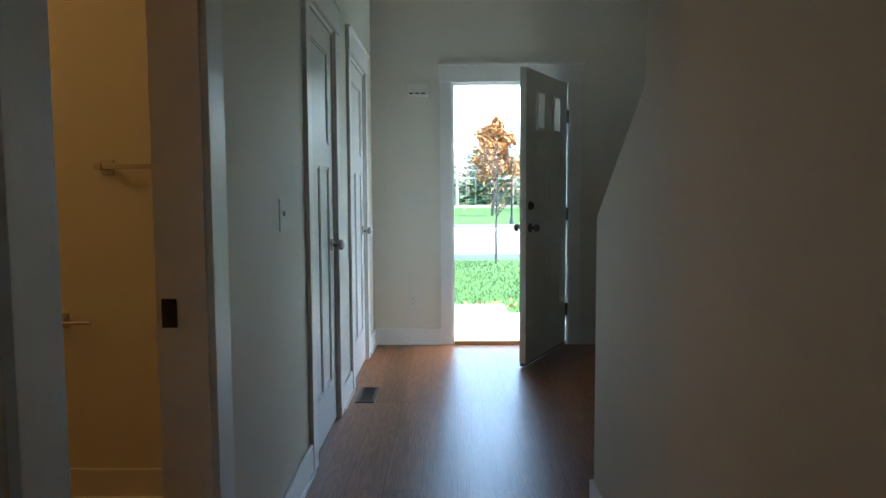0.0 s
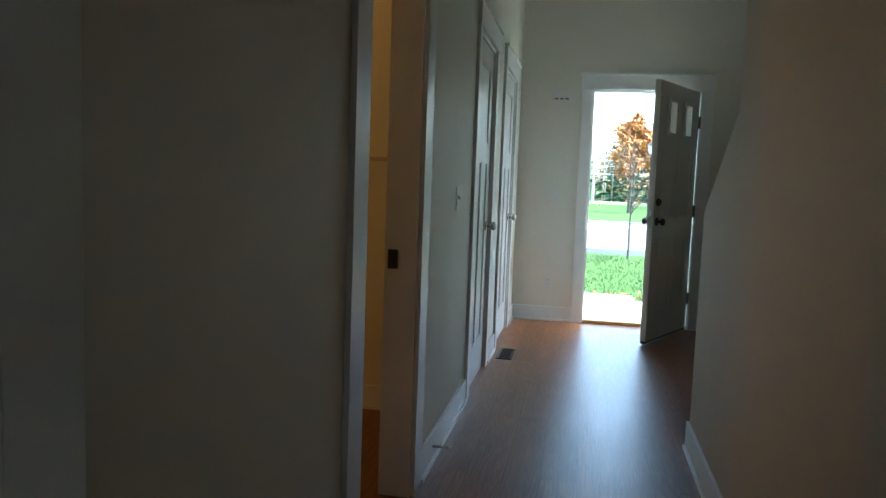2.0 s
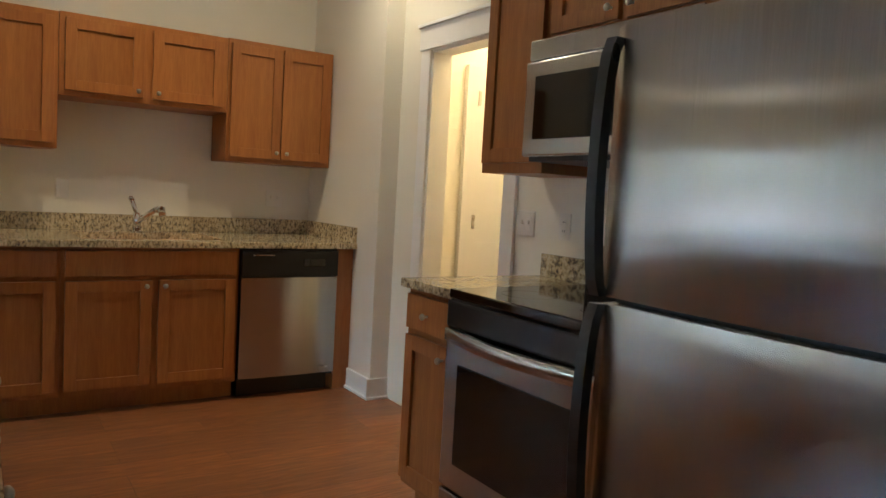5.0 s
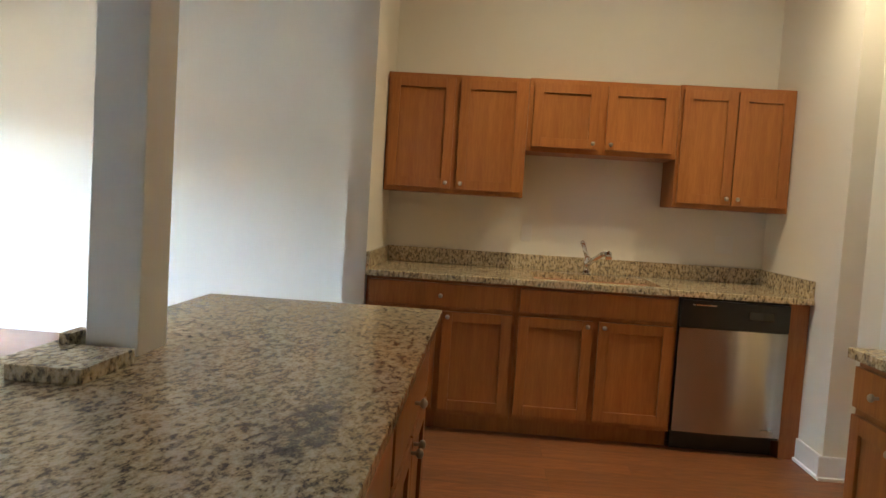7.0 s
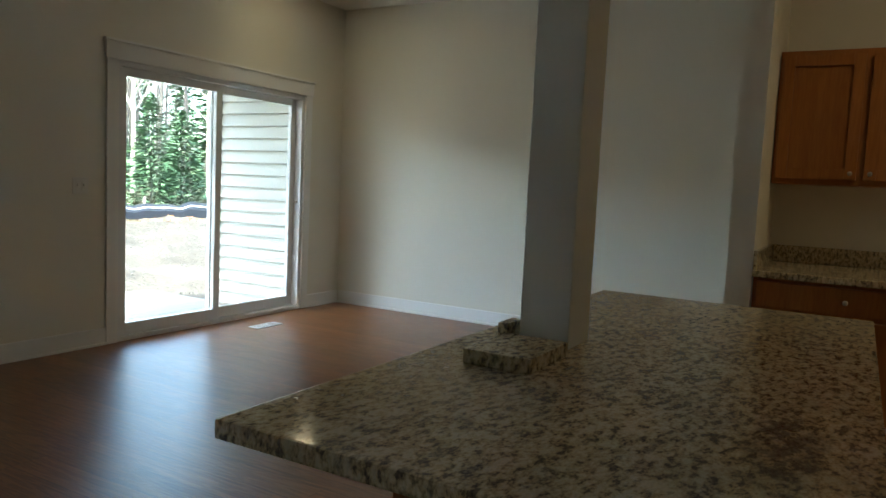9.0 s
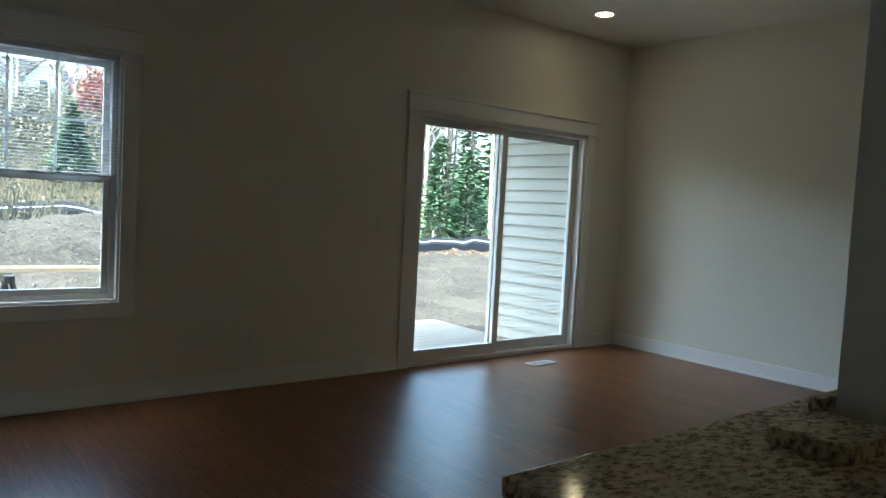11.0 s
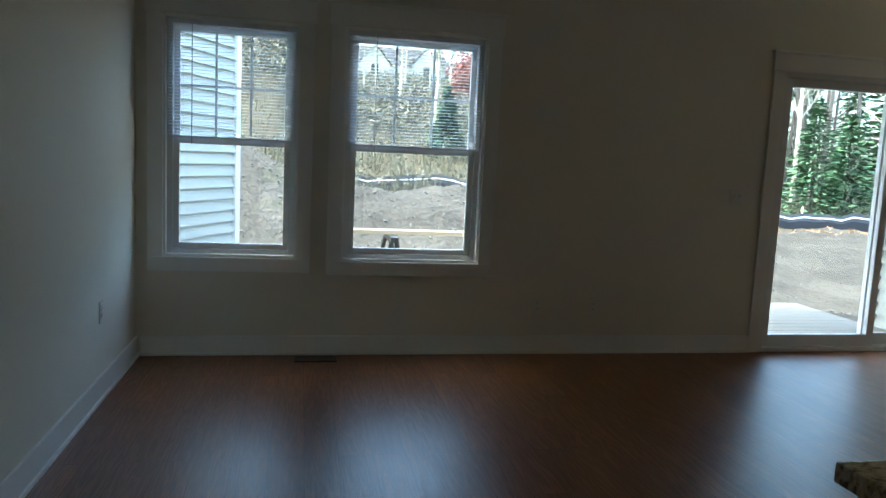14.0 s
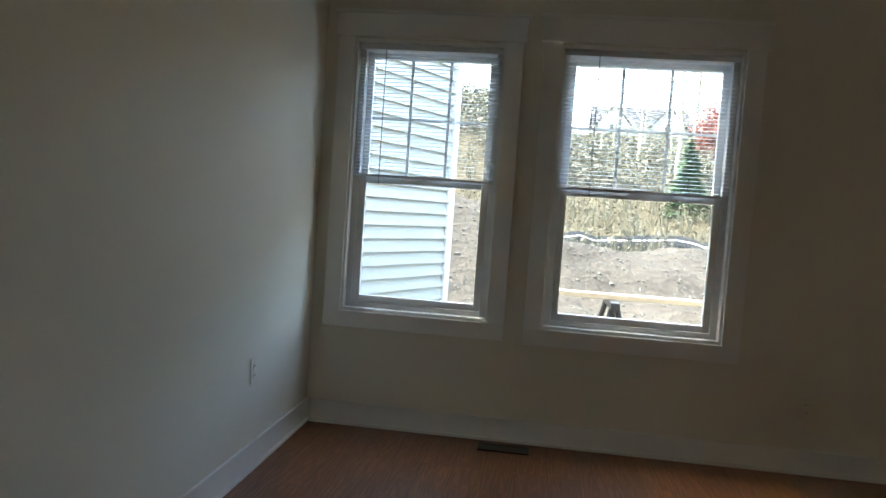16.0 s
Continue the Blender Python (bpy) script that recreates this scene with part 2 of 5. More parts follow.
FLOOR, GRANITE, WOOD = floor_material(), granite_material(), wood_material()
STEEL_H, STEEL_V = steel_material("brushed_steel"), steel_material("brushed_steel_level", 0.25, (0.015, 0.015, 1))
GLASS = glass_material("window_glass")
BULB = glow("lamp_glow", (1.0, 0.78, 0.5), 2.0)


# ---------- mesh helpers ----------
def B():
    return bmesh.new()


def box(bm, x0, y0, z0, x1, y1, z1, bevel=0.0):
    r = bmesh.ops.create_cube(bm, size=1.0)
    vs = r["verts"]
    for v in vs:
        v.co = Vector((x0 + (v.co.x + 0.5) * (x1 - x0), y0 + (v.co.y + 0.5) * (y1 - y0), z0 + (v.co.z + 0.5) * (z1 - z0)))
    if bevel:
        es = list({e for v in vs for e in v.link_edges})
        bmesh.ops.bevel(bm, geom=es, offset=bevel, segments=2, profile=0.6, affect="EDGES")
    return bm


def cyl(bm, p, q, r, r2=None, seg=16):
    p, q = Vector(p), Vector(q)
    d = q - p
    m = Matrix.Translation((p + q) / 2) @ d.to_track_quat("Z", "Y").to_matrix().to_4x4()
    bmesh.ops.create_cone(bm, cap_ends=True, segments=seg, radius1=r, radius2=r if r2 is None else r2, depth=d.length, matrix=m)
    return bm


def ball(bm, c, r, squash=(1, 1, 1), seg=12):
    bmesh.ops.create_uvsphere(bm, u_segments=seg, v_segments=seg // 2 + 1, radius=r, matrix=Matrix.Translation(c) @ Matrix.Diagonal((*squash, 1)))
    return bm


def mesh_of(name, bm, material, smooth=False):
    me = bpy.data.meshes.new(name)
    bm.normal_update()
    bm.to_mesh(me)
    bm.free()
    me.materials.append(material)
    if smooth:
        for p in me.polygons:
            p.use_smooth = True
        n = np.zeros((len(me.vertices), 3))
        for p in me.polygons:
            w = np.array(p.normal) * p.area
            for v in p.vertices:
                n[v] += w
        n /= np.maximum(np.linalg.norm(n, axis=1, keepdims=True), 1e-9)
        me.normals_split_custom_set_from_vertices(n.tolist())
    return me


def part(name, bm, material, parent=None, label="", smooth=False, at=None):
    ob = new(name, mesh_of(name, bm, material, smooth))
    if parent is not None:
        ob.parent = parent
    if at is not None:
        ob.matrix_basis = at
    if label:
        tagged(ob, label)
    return ob


def thing(name, label, category, at, group=""):
    e = new(name)
    e.empty_display_size = 0.1
    e.matrix_basis = at
    return tagged(e, label, category, group)


def setting(name, bm, material, label=""):
    return tagged(part(name, bm, material), label or name.replace("_", " "), "", "", "structure")


def slab_x(bm, x0, x1, y0, y1, z0, z1, holes=()):
    """A wall that runs along y, with openings (ya, yb, za, zb)."""
    y = y0
    for ya, yb, za, zb in sorted(holes):
        if ya > y:
            box(bm, x0, y, z0, x1, ya, z1)
        if za > z0:
            box(bm, x0, ya, z0, x1, yb, za)
        if zb < z1:
            box(bm, x0, ya, zb, x1, yb, z1)
        y = yb
    if y1 > y:
        box(bm, x0, y, z0, x1, y1, z1)


def slab_y(bm, y0, y1, x0, x1, z0, z1, holes=()):
    x = x0
    for xa, xb, za, zb in sorted(holes):
        if xa > x:
            box(bm, x, y0, z0, xa, y1, z1)
        if za > z0:
            box(bm, xa, y0, z0, xb, y1, za)
        if zb < z1:
            box(bm, xa, y0, zb, xb, y1, z1)
        x = xb
    if x1 > x:
        box(bm, x, y0, z0, x1, y1, z1)


# ---------- shell ----------
W1 = (-0.240, 0.592, 0.645, 2.145)
W2 = (-1.472, -0.525, 0.635, 2.155)
SL = (-5.742, -3.688, 0.0, 2.09)
FD = (0.143, 1.055, 0.0, 2.045)
BATH = (0.655, 1.365, 0.0, 2.05)
D1 = (2.70, 3.40, 0.0, 2.04)
D2 = (3.98, 4.75, 0.0, 2.04)
OP = (-3.79, -3.05, 0.0, 2.06)

b = B()
box(b, XW - 0.3, YS, -0.12, XE + 0.2, YN, 0.0)
setting("floor", b, FLOOR, "reddish-brown wood-grain vinyl plank floor")
b = B()
box(b, XW - 0.3, YS - 0.16, H, XE + 0.2, YN + 0.16, H + 0.2)
setting("ceiling", b, CEIL, "smooth off-white painted ceiling")

b = B()
slab_y(b, YS - 0.16, YS, XW - 0.3, XE + 0.2, -0.12, H, [W1, W2, SL])
setting("wall_south", b, WALL, "cream painted wall with two windows and a sliding door")
b = B()
slab_y(b, YN, YN + 0.16, XW - 0.3, XE + 0.2, -0.12, H, [FD])
setting("wall_north", b, WALL, "cream painted wall round the open front door")
b = B()
box(b, XE, YS, -0.12, XE + 0.2, YN, H)
setting("wall_east", b, WALL, "plain cream painted wall")
b = B()
box(b, XL, YS, 0, XL + 0.12, -0.6, H)
setting("living_wall_east", b, WALL, "plain cream living room wall")
b = B()
box(b, XW - 0.3, YS, -0.12, XW, YN, H)
setting("wall_west", b, WALL, "plain cream painted wall")
b = B()
box(b, XW, -2.41, 0, -4.38, -2.28, H)
setting("wing_wall", b, WALL, "short cream wall beside the kitchen cabinets")
b = B()
box(b, XW, -2.28, 0, XA, 0.24, H)
setting("alcove_wall", b, WALL, "cream wall behind the kitchen sink run")
b = B()
box(b, XW, 0.24, 0, -4.12, 1.9, H)
setting("pillar_wall", b, WALL, "cream wall block at the end of the cabinets")
b = B()
slab_y(b, YK, YK + 0.12, -4.12, HX - 0.12, 0, H, [OP])
setting("kitchen_wall", b, WALL, "cream wall behind the stove with a doorway")
b = B()
slab_x(b, HX - 0.12, HX, -0.47, YN, 0, H, [BATH, D1, D2])
setting("hall_wall", b, WALL, "cream hall wall with a bathroom doorway and two closet doors")
b = B()
box(b, -0.665, -0.47, 0, HX - 0.121, YK, H)
setting("wall_end", b, WALL, "cream boxed end of the hall wall beside the fridge")
b = B()
pts = [(-0.6, 0), (2.22, 0), (2.22, 1.115), (1.59, 1.505), (1.59, H), (-0.6, H)]
for x in (KX, KX + 0.12):
    f = [b.verts.new((x, y, z)) for y, z in pts]
    b.faces.new(f if x > KX else f[::-1])
b.verts.ensure_lookup_table()
for i in range(6):
    j = (i + 1) % 6
    b.faces.new((b.verts[i], b.verts[j], b.verts[j + 6], b.verts[i + 6]))
bmesh.ops.recalc_face_normals(b, faces=b.faces)
setting("stair_wall", b, WALL, "cream wall beside the stairs with a sloping end")
b = B()
box(b, KX + 0.12, -0.6, 0, XE, -0.48, H)
setting("closet_wall", b, WALL, "plain cream wall under the stairs")
b = B()
box(b, -3.0, 2.35, 0, HX - 0.12, 2.47, H)
box(b, -3.1, YK + 0.12, 0, -2.98, 2.47, H)
# same cream paint as elsewhere; its tan comes from the added orange lamp
setting("bath_wall", b, WALL, "cream bathroom wall, tinted tan by the added orange lamp")
b = B()
box(b, -4.1, 1.9, 0, -2.98, 2.02, H)
setting("back_hall_wall", b, WALL, "plain cream painted wall")


# baseboards: a flat board with an eased top and a thin shoe strip
def baseboard(x0, y0, x1, y1, nx, ny):
    """Along the wall from (x0, y0) to (x1, y1), standing out along (nx, ny)."""
    bm = B()
    for t, z0, z1 in ((0.014, 0.0, 0.128), (0.026, 0.0, 0.018)):
        xs, ys = sorted((x0, x1)), sorted((y0, y1))
        box(bm, xs[0] + min(0, nx * t), ys[0] + min(0, ny * t), z0, xs[1] + max(0, nx * t), ys[1] + max(0, ny * t), z1, 0.003)
    return setting("baseboard", bm, TRIM, "white painted flat baseboard")


baseboard(XL, -0.6, XL, YS, -1, 0)
baseboard(XL - 0.03, YS, SL[1] + 0.09, YS, 0, 1)
baseboard(SL[0] - 0.09, YS, XW, YS, 0, 1)
baseboard(XW, YS + 0.03, XW, -2.41, 1, 0)
baseboard(XW + 0.03, -2.41, -4.38, -2.41, 0, -1)
baseboard(-4.12, 0.214, -4.12, YK, 1, 0)
baseboard(-4.12, 0.24, -4.42, 0.24, 0, -1)
baseboard(HX, BATH[1] + 0.12, HX, D1[0] - 0.09, 1, 0)
baseboard(HX, D1[1] + 0.09, HX, D2[0] - 0.09, 1, 0)
baseboard(HX, D2[1] + 0.09, HX, YN, 1, 0)
baseboard(HX, -0.47, HX, BATH[0] - 0.12, 1, 0)
baseboard(HX, YN, FD[0] - 0.09, YN, 0, -1)
baseboard(FD[1] + 0.09, YN, XE, YN, 0, -1)
baseboard(KX, -0.6, KX, 2.22, -1, 0)
baseboard(KX - 0.014, 2.22, KX + 0.12, 2.22, 0, 1)
baseboard(-2.98, 2.35, HX - 0.12, 2.35, 0, -1)


def casing(u0, u1, top, face, axis, out, bottom=None, name="trim", w=0.09, head=0.125):
    """Flat side boards and a taller head with a cap, round an opening u0..u1 on the wall face."""
    bm = B()

    def put(a0, a1, z0, z1, d):
        lo, hi = sorted((face, face + out * d))
        if axis == "x":
            box(bm, a0, lo, z0, a1, hi, z1, 0.002)
        else:
            box(bm, lo, a0, z0, hi, a1, z1, 0.002)
    z0 = 0.0 if bottom is None else bottom
    put(u0 - w, u0 + 0.004, z0, top, 0.018)
    put(u1 - 0.004, u1 + w, z0, top, 0.018)
    put(u0 - w - 0.012, u1 + w + 0.012, top, top + head, 0.024)
    put(u0 - w - 0.024, u1 + w + 0.024, top + head, top + head + 0.018, 0.036)
    if bottom is not None:
        put(u0 - w, u1 + w, bottom - 0.09, bottom, 0.018)
    return setting(name, bm, TRIM, "white painted flat casing boards")


def jamb(u0, u1, z0, z1, w0, w1, axis, sill=False):
    """The lining inside an opening through a wall from w0 to w1."""
    bm = B()
    t = 0.018

    def put(a0, a1, c0, c1):
        if axis == "x":
            box(bm, a0, w0, c0, a1, w1, c1)
        else:
            box(bm, w0, a0, c0, w1, a1, c1)
    put(u0 - 0.001, u0 + t, z0, z1)
    put(u1 - t, u1 + 0.001, z0, z1)
    put(u0 + t, u1 - t, z1 - t, z1 + 0.001)
    if sill:
        put(u0 + t, u1 - t, z0 - 0.001, z0 + t)
    return setting("trim", bm, TRIM, "white painted jamb lining")


for u, f, ax, o, w in ((D1, HX, "y", 1, 0.09), (D2, HX, "y", 1, 0.09), (BATH, HX, "y", 1, 0.12)):
    casing(u[0], u[1], u[3], f, ax, o, w=w)
    jamb(u[0], u[1], 0, u[3], HX - 0.122, HX + 0.002, "y")
casing(FD[0], FD[1], FD[3], YN, "x", -1)
jamb(FD[0], FD[1], 0, FD[3], YN - 0.002, YN + 0.16, "x")
casing(OP[0], OP[1], OP[3], YK, "x", -1)
jamb(OP[0], OP[1], 0, OP[3], YK - 0.002, YK + 0.122, "x")
casing(SL[0], SL[1], SL[3], YS, "x", 1)
casing(W1[0], W1[1], W1[3] + 0.01, YS, "x", 1, bottom=W1[2])
casing(W2[0], W2[1], W2[3] + 0.01, YS, "x", 1, bottom=W2[2])
for w in (W1, W2):
    jamb(w[0], w[1], w[2], w[3], YS - 0.16, YS + 0.002, "x", True)

# threshold of the front door
b = B()
box(b, FD[0] + 0.018, YN - 0.01, 0.0, FD[1] - 0.018, YN + 0.16, 0.03, 0.004)
setting("threshold", b, varied("brass", (0.5, 0.38, 0.16), 0.35, 0.8), "brass-coloured door threshold")
b = B()
slab_x(b, HX - 0.1, HX - 0.065, BATH[0] + 0.018, BATH[0] + 0.03, 0, 2.03)
setting("trim", b, TRIM, "white edge of a pocket door in its slot")


# ---------- doors ----------
def leaf_frame(bm, w, h, t, rects, y0=0.0, recess=0.008):
    """A leaf 0..w, 0..h with recessed rectangular panels (x0, x1, z0, z1), one row at a time."""
    box(bm, 0, y0 + recess, 0, w, y0 + t - recess, h)
    xs = sorted({0, w, *[v for r in rects for v in r[:2]]})
    zs = sorted({0, h, *[v for r in rects for v in r[2:]]})
    for i in range(len(xs) - 1):
        for j in range(len(zs) - 1):
            cx, cz = (xs[i] + xs[i + 1]) / 2, (zs[j] + zs[j + 1]) / 2
            if not any(r[0] < cx < r[1] and r[2] < cz < r[3] for r in rects):
                for a, c in ((y0, y0 + recess), (y0 + t - recess, y0 + t)):
                    box(bm, xs[i], a, zs[j], xs[i + 1], c, zs[j + 1])
    for r in rects:
        for a in (y0 + recess * 0.4, y0 + t - recess):
            s = 0.012
            for x0, x1, z0, z1 in ((r[0], r[0] + s, r[2], r[3]), (r[1] - s, r[1], r[2], r[3]), (r[0] + s, r[1] - s, r[2], r[2] + s), (r[0] + s, r[1] - s, r[3] - s, r[3])):
                box(bm, x0, a, z0, x1, a + recess * 0.6, z1)


def knob_mesh(y_out, side=-1):
    bm = B()
    cyl(bm, (0, 0, 0), (0, side * 0.008, 0), 0.032, 0.03, 20)
    cyl(bm, (0, side * 0.008, 0), (0, side * 0.035, 0), 0.011, 0.011, 12)
    ball(bm, (0, side * 0.05, 0), 0.028, (1, 0.72, 1), 16)
    return bm


def hinge(parent, at, colour=NICKEL):
    bm = B()
    cyl(bm, (0, 0, -0.045), (0, 0, 0.045), 0.007, None, 10)
    box(bm, -0.002, -0.002, -0.044, 0.03, 0.001, 0.044)
    part("hinge", bm, colour, parent, at=at)


def closet_door(name, u, label):
    w, h = u[1] - u[0] - 0.04, u[3] - 0.03
    e = thing(name, label, "door", pose(HX - 0.008, u[0] + 0.02, 0.008, 0, 0, 90))
    bm = B()
    s = 0.115
    mid = w / 2
    leaf_frame(bm, w, h, 0.035, [(s, w - s, h - 0.57, h - s), (s, mid - 0.04, 0.23, h - 0.57 - s), (mid + 0.04, w - s, 0.23, h - 0.57 - s)])
    part("leaf", bm, DOORW, e)
    part("door_knob", knob_mesh(0), NICKEL, e, "satin nickel round knob", True, pose(w - 0.065, 0, 0.93))
    for z in (0.2, 1.0, 1.8):
        hinge(e, pose(-0.006, -0.006, z, 0, 0, 180))
    return e


closet_door("closet_door", D1, "white three-panel craftsman door with nickel knob, shut")
closet_door("closet_door", D2, "white three-panel closet door beside the entry, shut")

# front door, open inwards
fd = thing("front_door", "open cream steel front door with two small panes on the hall floor", "door",
           pose(FD[1] - 0.02, YN - 0.004, 0.03, 0, 0, 180 + 63.0))
W, Hh = 0.872, 2.0
b = B()
lights = [(0.20, 0.33, 1.62, 1.86), (0.54, 0.67, 1.62, 1.86)]
xs, zs = [0, 0.20, 0.33, 0.54, 0.67, W], [0, 1.62, 1.86, Hh]
for i in range(5):
    for j in range(3):
        if not (i in (1, 3) and j == 1):
            box(b, xs[i], -0.045, zs[j], xs[i + 1], 0, zs[j + 1])
for x0, x1, z0, z1 in ((0.13, 0.40, 0.95, 1.5), (0.47, 0.74, 0.95, 1.5), (0.13, 0.40, 0.2, 0.8), (0.47, 0.74, 0.2, 0.8)):
    for y in (0.0, -0.05):
        for a0, a1, c0, c1 in ((x0, x0 + 0.02, z0, z1), (x1 - 0.02, x1, z0, z1), (x0, x1, z0, z0 + 0.02), (x0, x1, z1 - 0.02, z1)):
            box(b, a0, y, c0, a1, y + 0.005, c1)
part("leaf", b, STEELDOOR, fd)
for x0, x1, z0, z1 in lights:
    fr = B()
    for y in (0.0, -0.055):
        for a0, a1, c0, c1 in ((x0 - 0.02, x0, z0 - 0.02, z1 + 0.02), (x1, x1 + 0.02, z0 - 0.02, z1 + 0.02), (x0, x1, z0 - 0.02, z0), (x0, x1, z1, z1 + 0.02)):
            box(fr, a0, y, c0, a1, y + 0.01, c1)
    pf = part("pane_frame", fr, STEELDOOR, fd)
    g = B()
    box(g, x0, -0.025, z0, x1, -0.02, z1)
    part("pane", g, GLASS, pf)
for z, r in ((0.93, 1), (1.08, 0)):
    for side in (1, -1):
        if r:
            part("door_knob", knob_mesh(0, side), DARK, fd, "dark bronze round knob", True, pose(W - 0.07, 0 if side > 0 else -0.045, z))
        else:
            bm = B()
            cyl(bm, (0, 0, 0), (0, side * 0.018, 0), 0.031, 0.026, 20)
            box(bm, -0.005, min(0, side * 0.03), -0.016, 0.005, max(0, side * 0.03), 0.016)
            part("deadbolt", bm, DARK, fd, "dark bronze deadbolt turn", False, pose(W - 0.07, 0 if side > 0 else -0.045, z))
b = B()
box(b, W, -0.036, 0.88, W + 0.002, -0.01, 1.12)
part("edge_plate", b, NICKEL, fd)
for z in (0.25, 1.0, 1.75):
    bm = B()
    cyl(bm, (0, 0, -0.05), (0, 0, 0.05), 0.008, None, 10)
    box(bm, 0.002, -0.002, -0.05, 0.035, 0.001, 0.05)
    part("hinge", bm, DARK, fd, "dark door hinge", False, pose(-0.008, 0.006, z))
b = B()
box(b, 0.0, -0.04, -0.022, W, -0.008, 0.0)
part("door_sweep", b, BLACK, fd)

# back hall door
e = thing("passage_door", "closed cream panel door in the lit back hall", "door", pose(-4.116, 0.81, 0.008, 0, 0, 90))
b = B()
leaf_frame(b, 0.76, 2.07, 0.035, [(0.11, 0.34, 1.62, 1.95), (0.42, 0.65, 1.62, 1.95), (0.11, 0.34, 0.95, 1.5), (0.42, 0.65, 0.95, 1.5), (0.11, 0.34, 0.2, 0.83), (0.42, 0.65, 0.2, 0.83)], -0.035)
part("leaf", b, DOORW, e)
for z in (0.25, 1.09, 1.87):
    b = B()
    box(b, 0.085, -0.041, z - 0.045, 0.105, -0.035, z + 0.045)
    part("hinge", b, NICKEL, e)


# ---------- windows ----------
def window(name, w, cord):
    x0, x1, z0, z1 = w[0] + 0.018, w[1] - 0.018, w[2] + 0.018, w[3] - 0.018
    e = tagged(thing(name, "white double-hung window with an open mini blind over its upper sash", "window", pose(0, YS, 0)), kind="structure")
    wd, mid = x1 - x0, (z0 + z1) / 2 - 0.01
    bm = B()
    for a0, a1, c0, c1 in ((x0, x0 + 0.035, z0, z1), (x1 - 0.035, x1, z0, z1), (x0 + 0.035, x1 - 0.035, z0, z0 + 0.03), (x0 + 0.035, x1 - 0.035, z1 - 0.03, z1)):
        box(bm, a0, -0.15, c0, a1, -0.05, c1, 0.003)
    part("window_frame", bm, VINYL, e)
    for nm, c0, c1, y in (("lower_sash", z0 + 0.03, mid + 0.02, -0.095), ("upper_sash", mid - 0.02, z1 - 0.03, -0.13)):
        bm = B()
        a0, a1, s = x0 + 0.036, x1 - 0.036, 0.036
        for p0, p1, q0, q1 in ((a0, a0 + s, c0, c1), (a1 - s, a1, c0, c1), (a0 + s, a1 - s, c0, c0 + s), (a0 + s, a1 - s, c1 - s, c1)):
            box(bm, p0, y, q0, p1, y + 0.032, q1, 0.003)
        sash = part(nm, bm, VINYL, e)
        bm = B()
        box(bm, a0 + s, y + 0.013, c0 + s, a1 - s, y + 0.017, c1 - s)
        part("pane", bm, GLASS, sash)
        if nm == "upper_sash":
            bm = B()
            g0, g1, h0, h1 = a0 + s, a1 - s, c0 + s, c1 - s
            for k in (1, 2):
                x = g0 + (g1 - g0) * k / 3
                box(bm, x - 0.008, y + 0.006, h0, x + 0.008, y + 0.012, h1)
            zc = (h0 + h1) / 2
            box(bm, g0, y + 0.005, zc - 0.008, g1, y + 0.0115, zc + 0.008)
            part("muntin_grid", bm, VINYL, sash)
        else:
            bm = B()
            box(bm, (x0 + x1) / 2 - 0.03, y + 0.03, c1 - 0.002, (x0 + x1) / 2 + 0.03, y + 0.05, c1 + 0.012, 0.003)
            part("sash_lock", bm, VINYL, sash)
    bl = thing("window_blind", "white aluminium mini blind lowered over the upper half, slats open", "blind", pose(0, YS, 0), "blinds at the south windows")
    bm = B()
    box(bm, x0 + 0.006, -0.05, z1 - 0.03, x1 - 0.006, -0.022, z1 - 0.002, 0.002)
    part("headrail", bm, BLIND, bl)
    bm = B()
    n = 34
    lo, hi = mid + 0.035, z1 - 0.045
    for k in range(n):
        z = lo + (hi - lo) * k / (n - 1)
        vs = [bm.verts.new((x, y, z + dz)) for x in (x0 + 0.01, x1 - 0.01) for y, dz in ((-0.048, 0.0005), (-0.036, 0.0025), (-0.024, -0.001))]
        bm.faces.new((vs[0], vs[1], vs[4], vs[3]))
        bm.faces.new((vs[1], vs[2], vs[5], vs[4]))
    tagged(part("slats", bm, BLIND, bl), kind="stuff")
    bm = B()
    box(bm, x0 + 0.01, -0.05, lo - 0.022, x1 - 0.01, -0.022, lo - 0.008, 0.002)
    part("bottom_rail", bm, BLIND, bl)
    for x in (x0 + 0.1, x1 - 0.1):
        bm = B()
        cyl(bm, (x, -0.052, lo - 0.01), (x, -0.052, hi), 0.0008, None, 5)
        part("cord", bm, BLIND, bl)
    bm = B()
    cyl(bm, (cord, -0.018, lo - 0.06), (cord, -0.02, z1 - 0.03), 0.003, None, 6)
    part("wand", bm, varied("wand_plastic", (0.3, 0.33, 0.36), 0.2), bl)


window("window_1", W1, 0.42)
window("window_2", W2, -0.73)

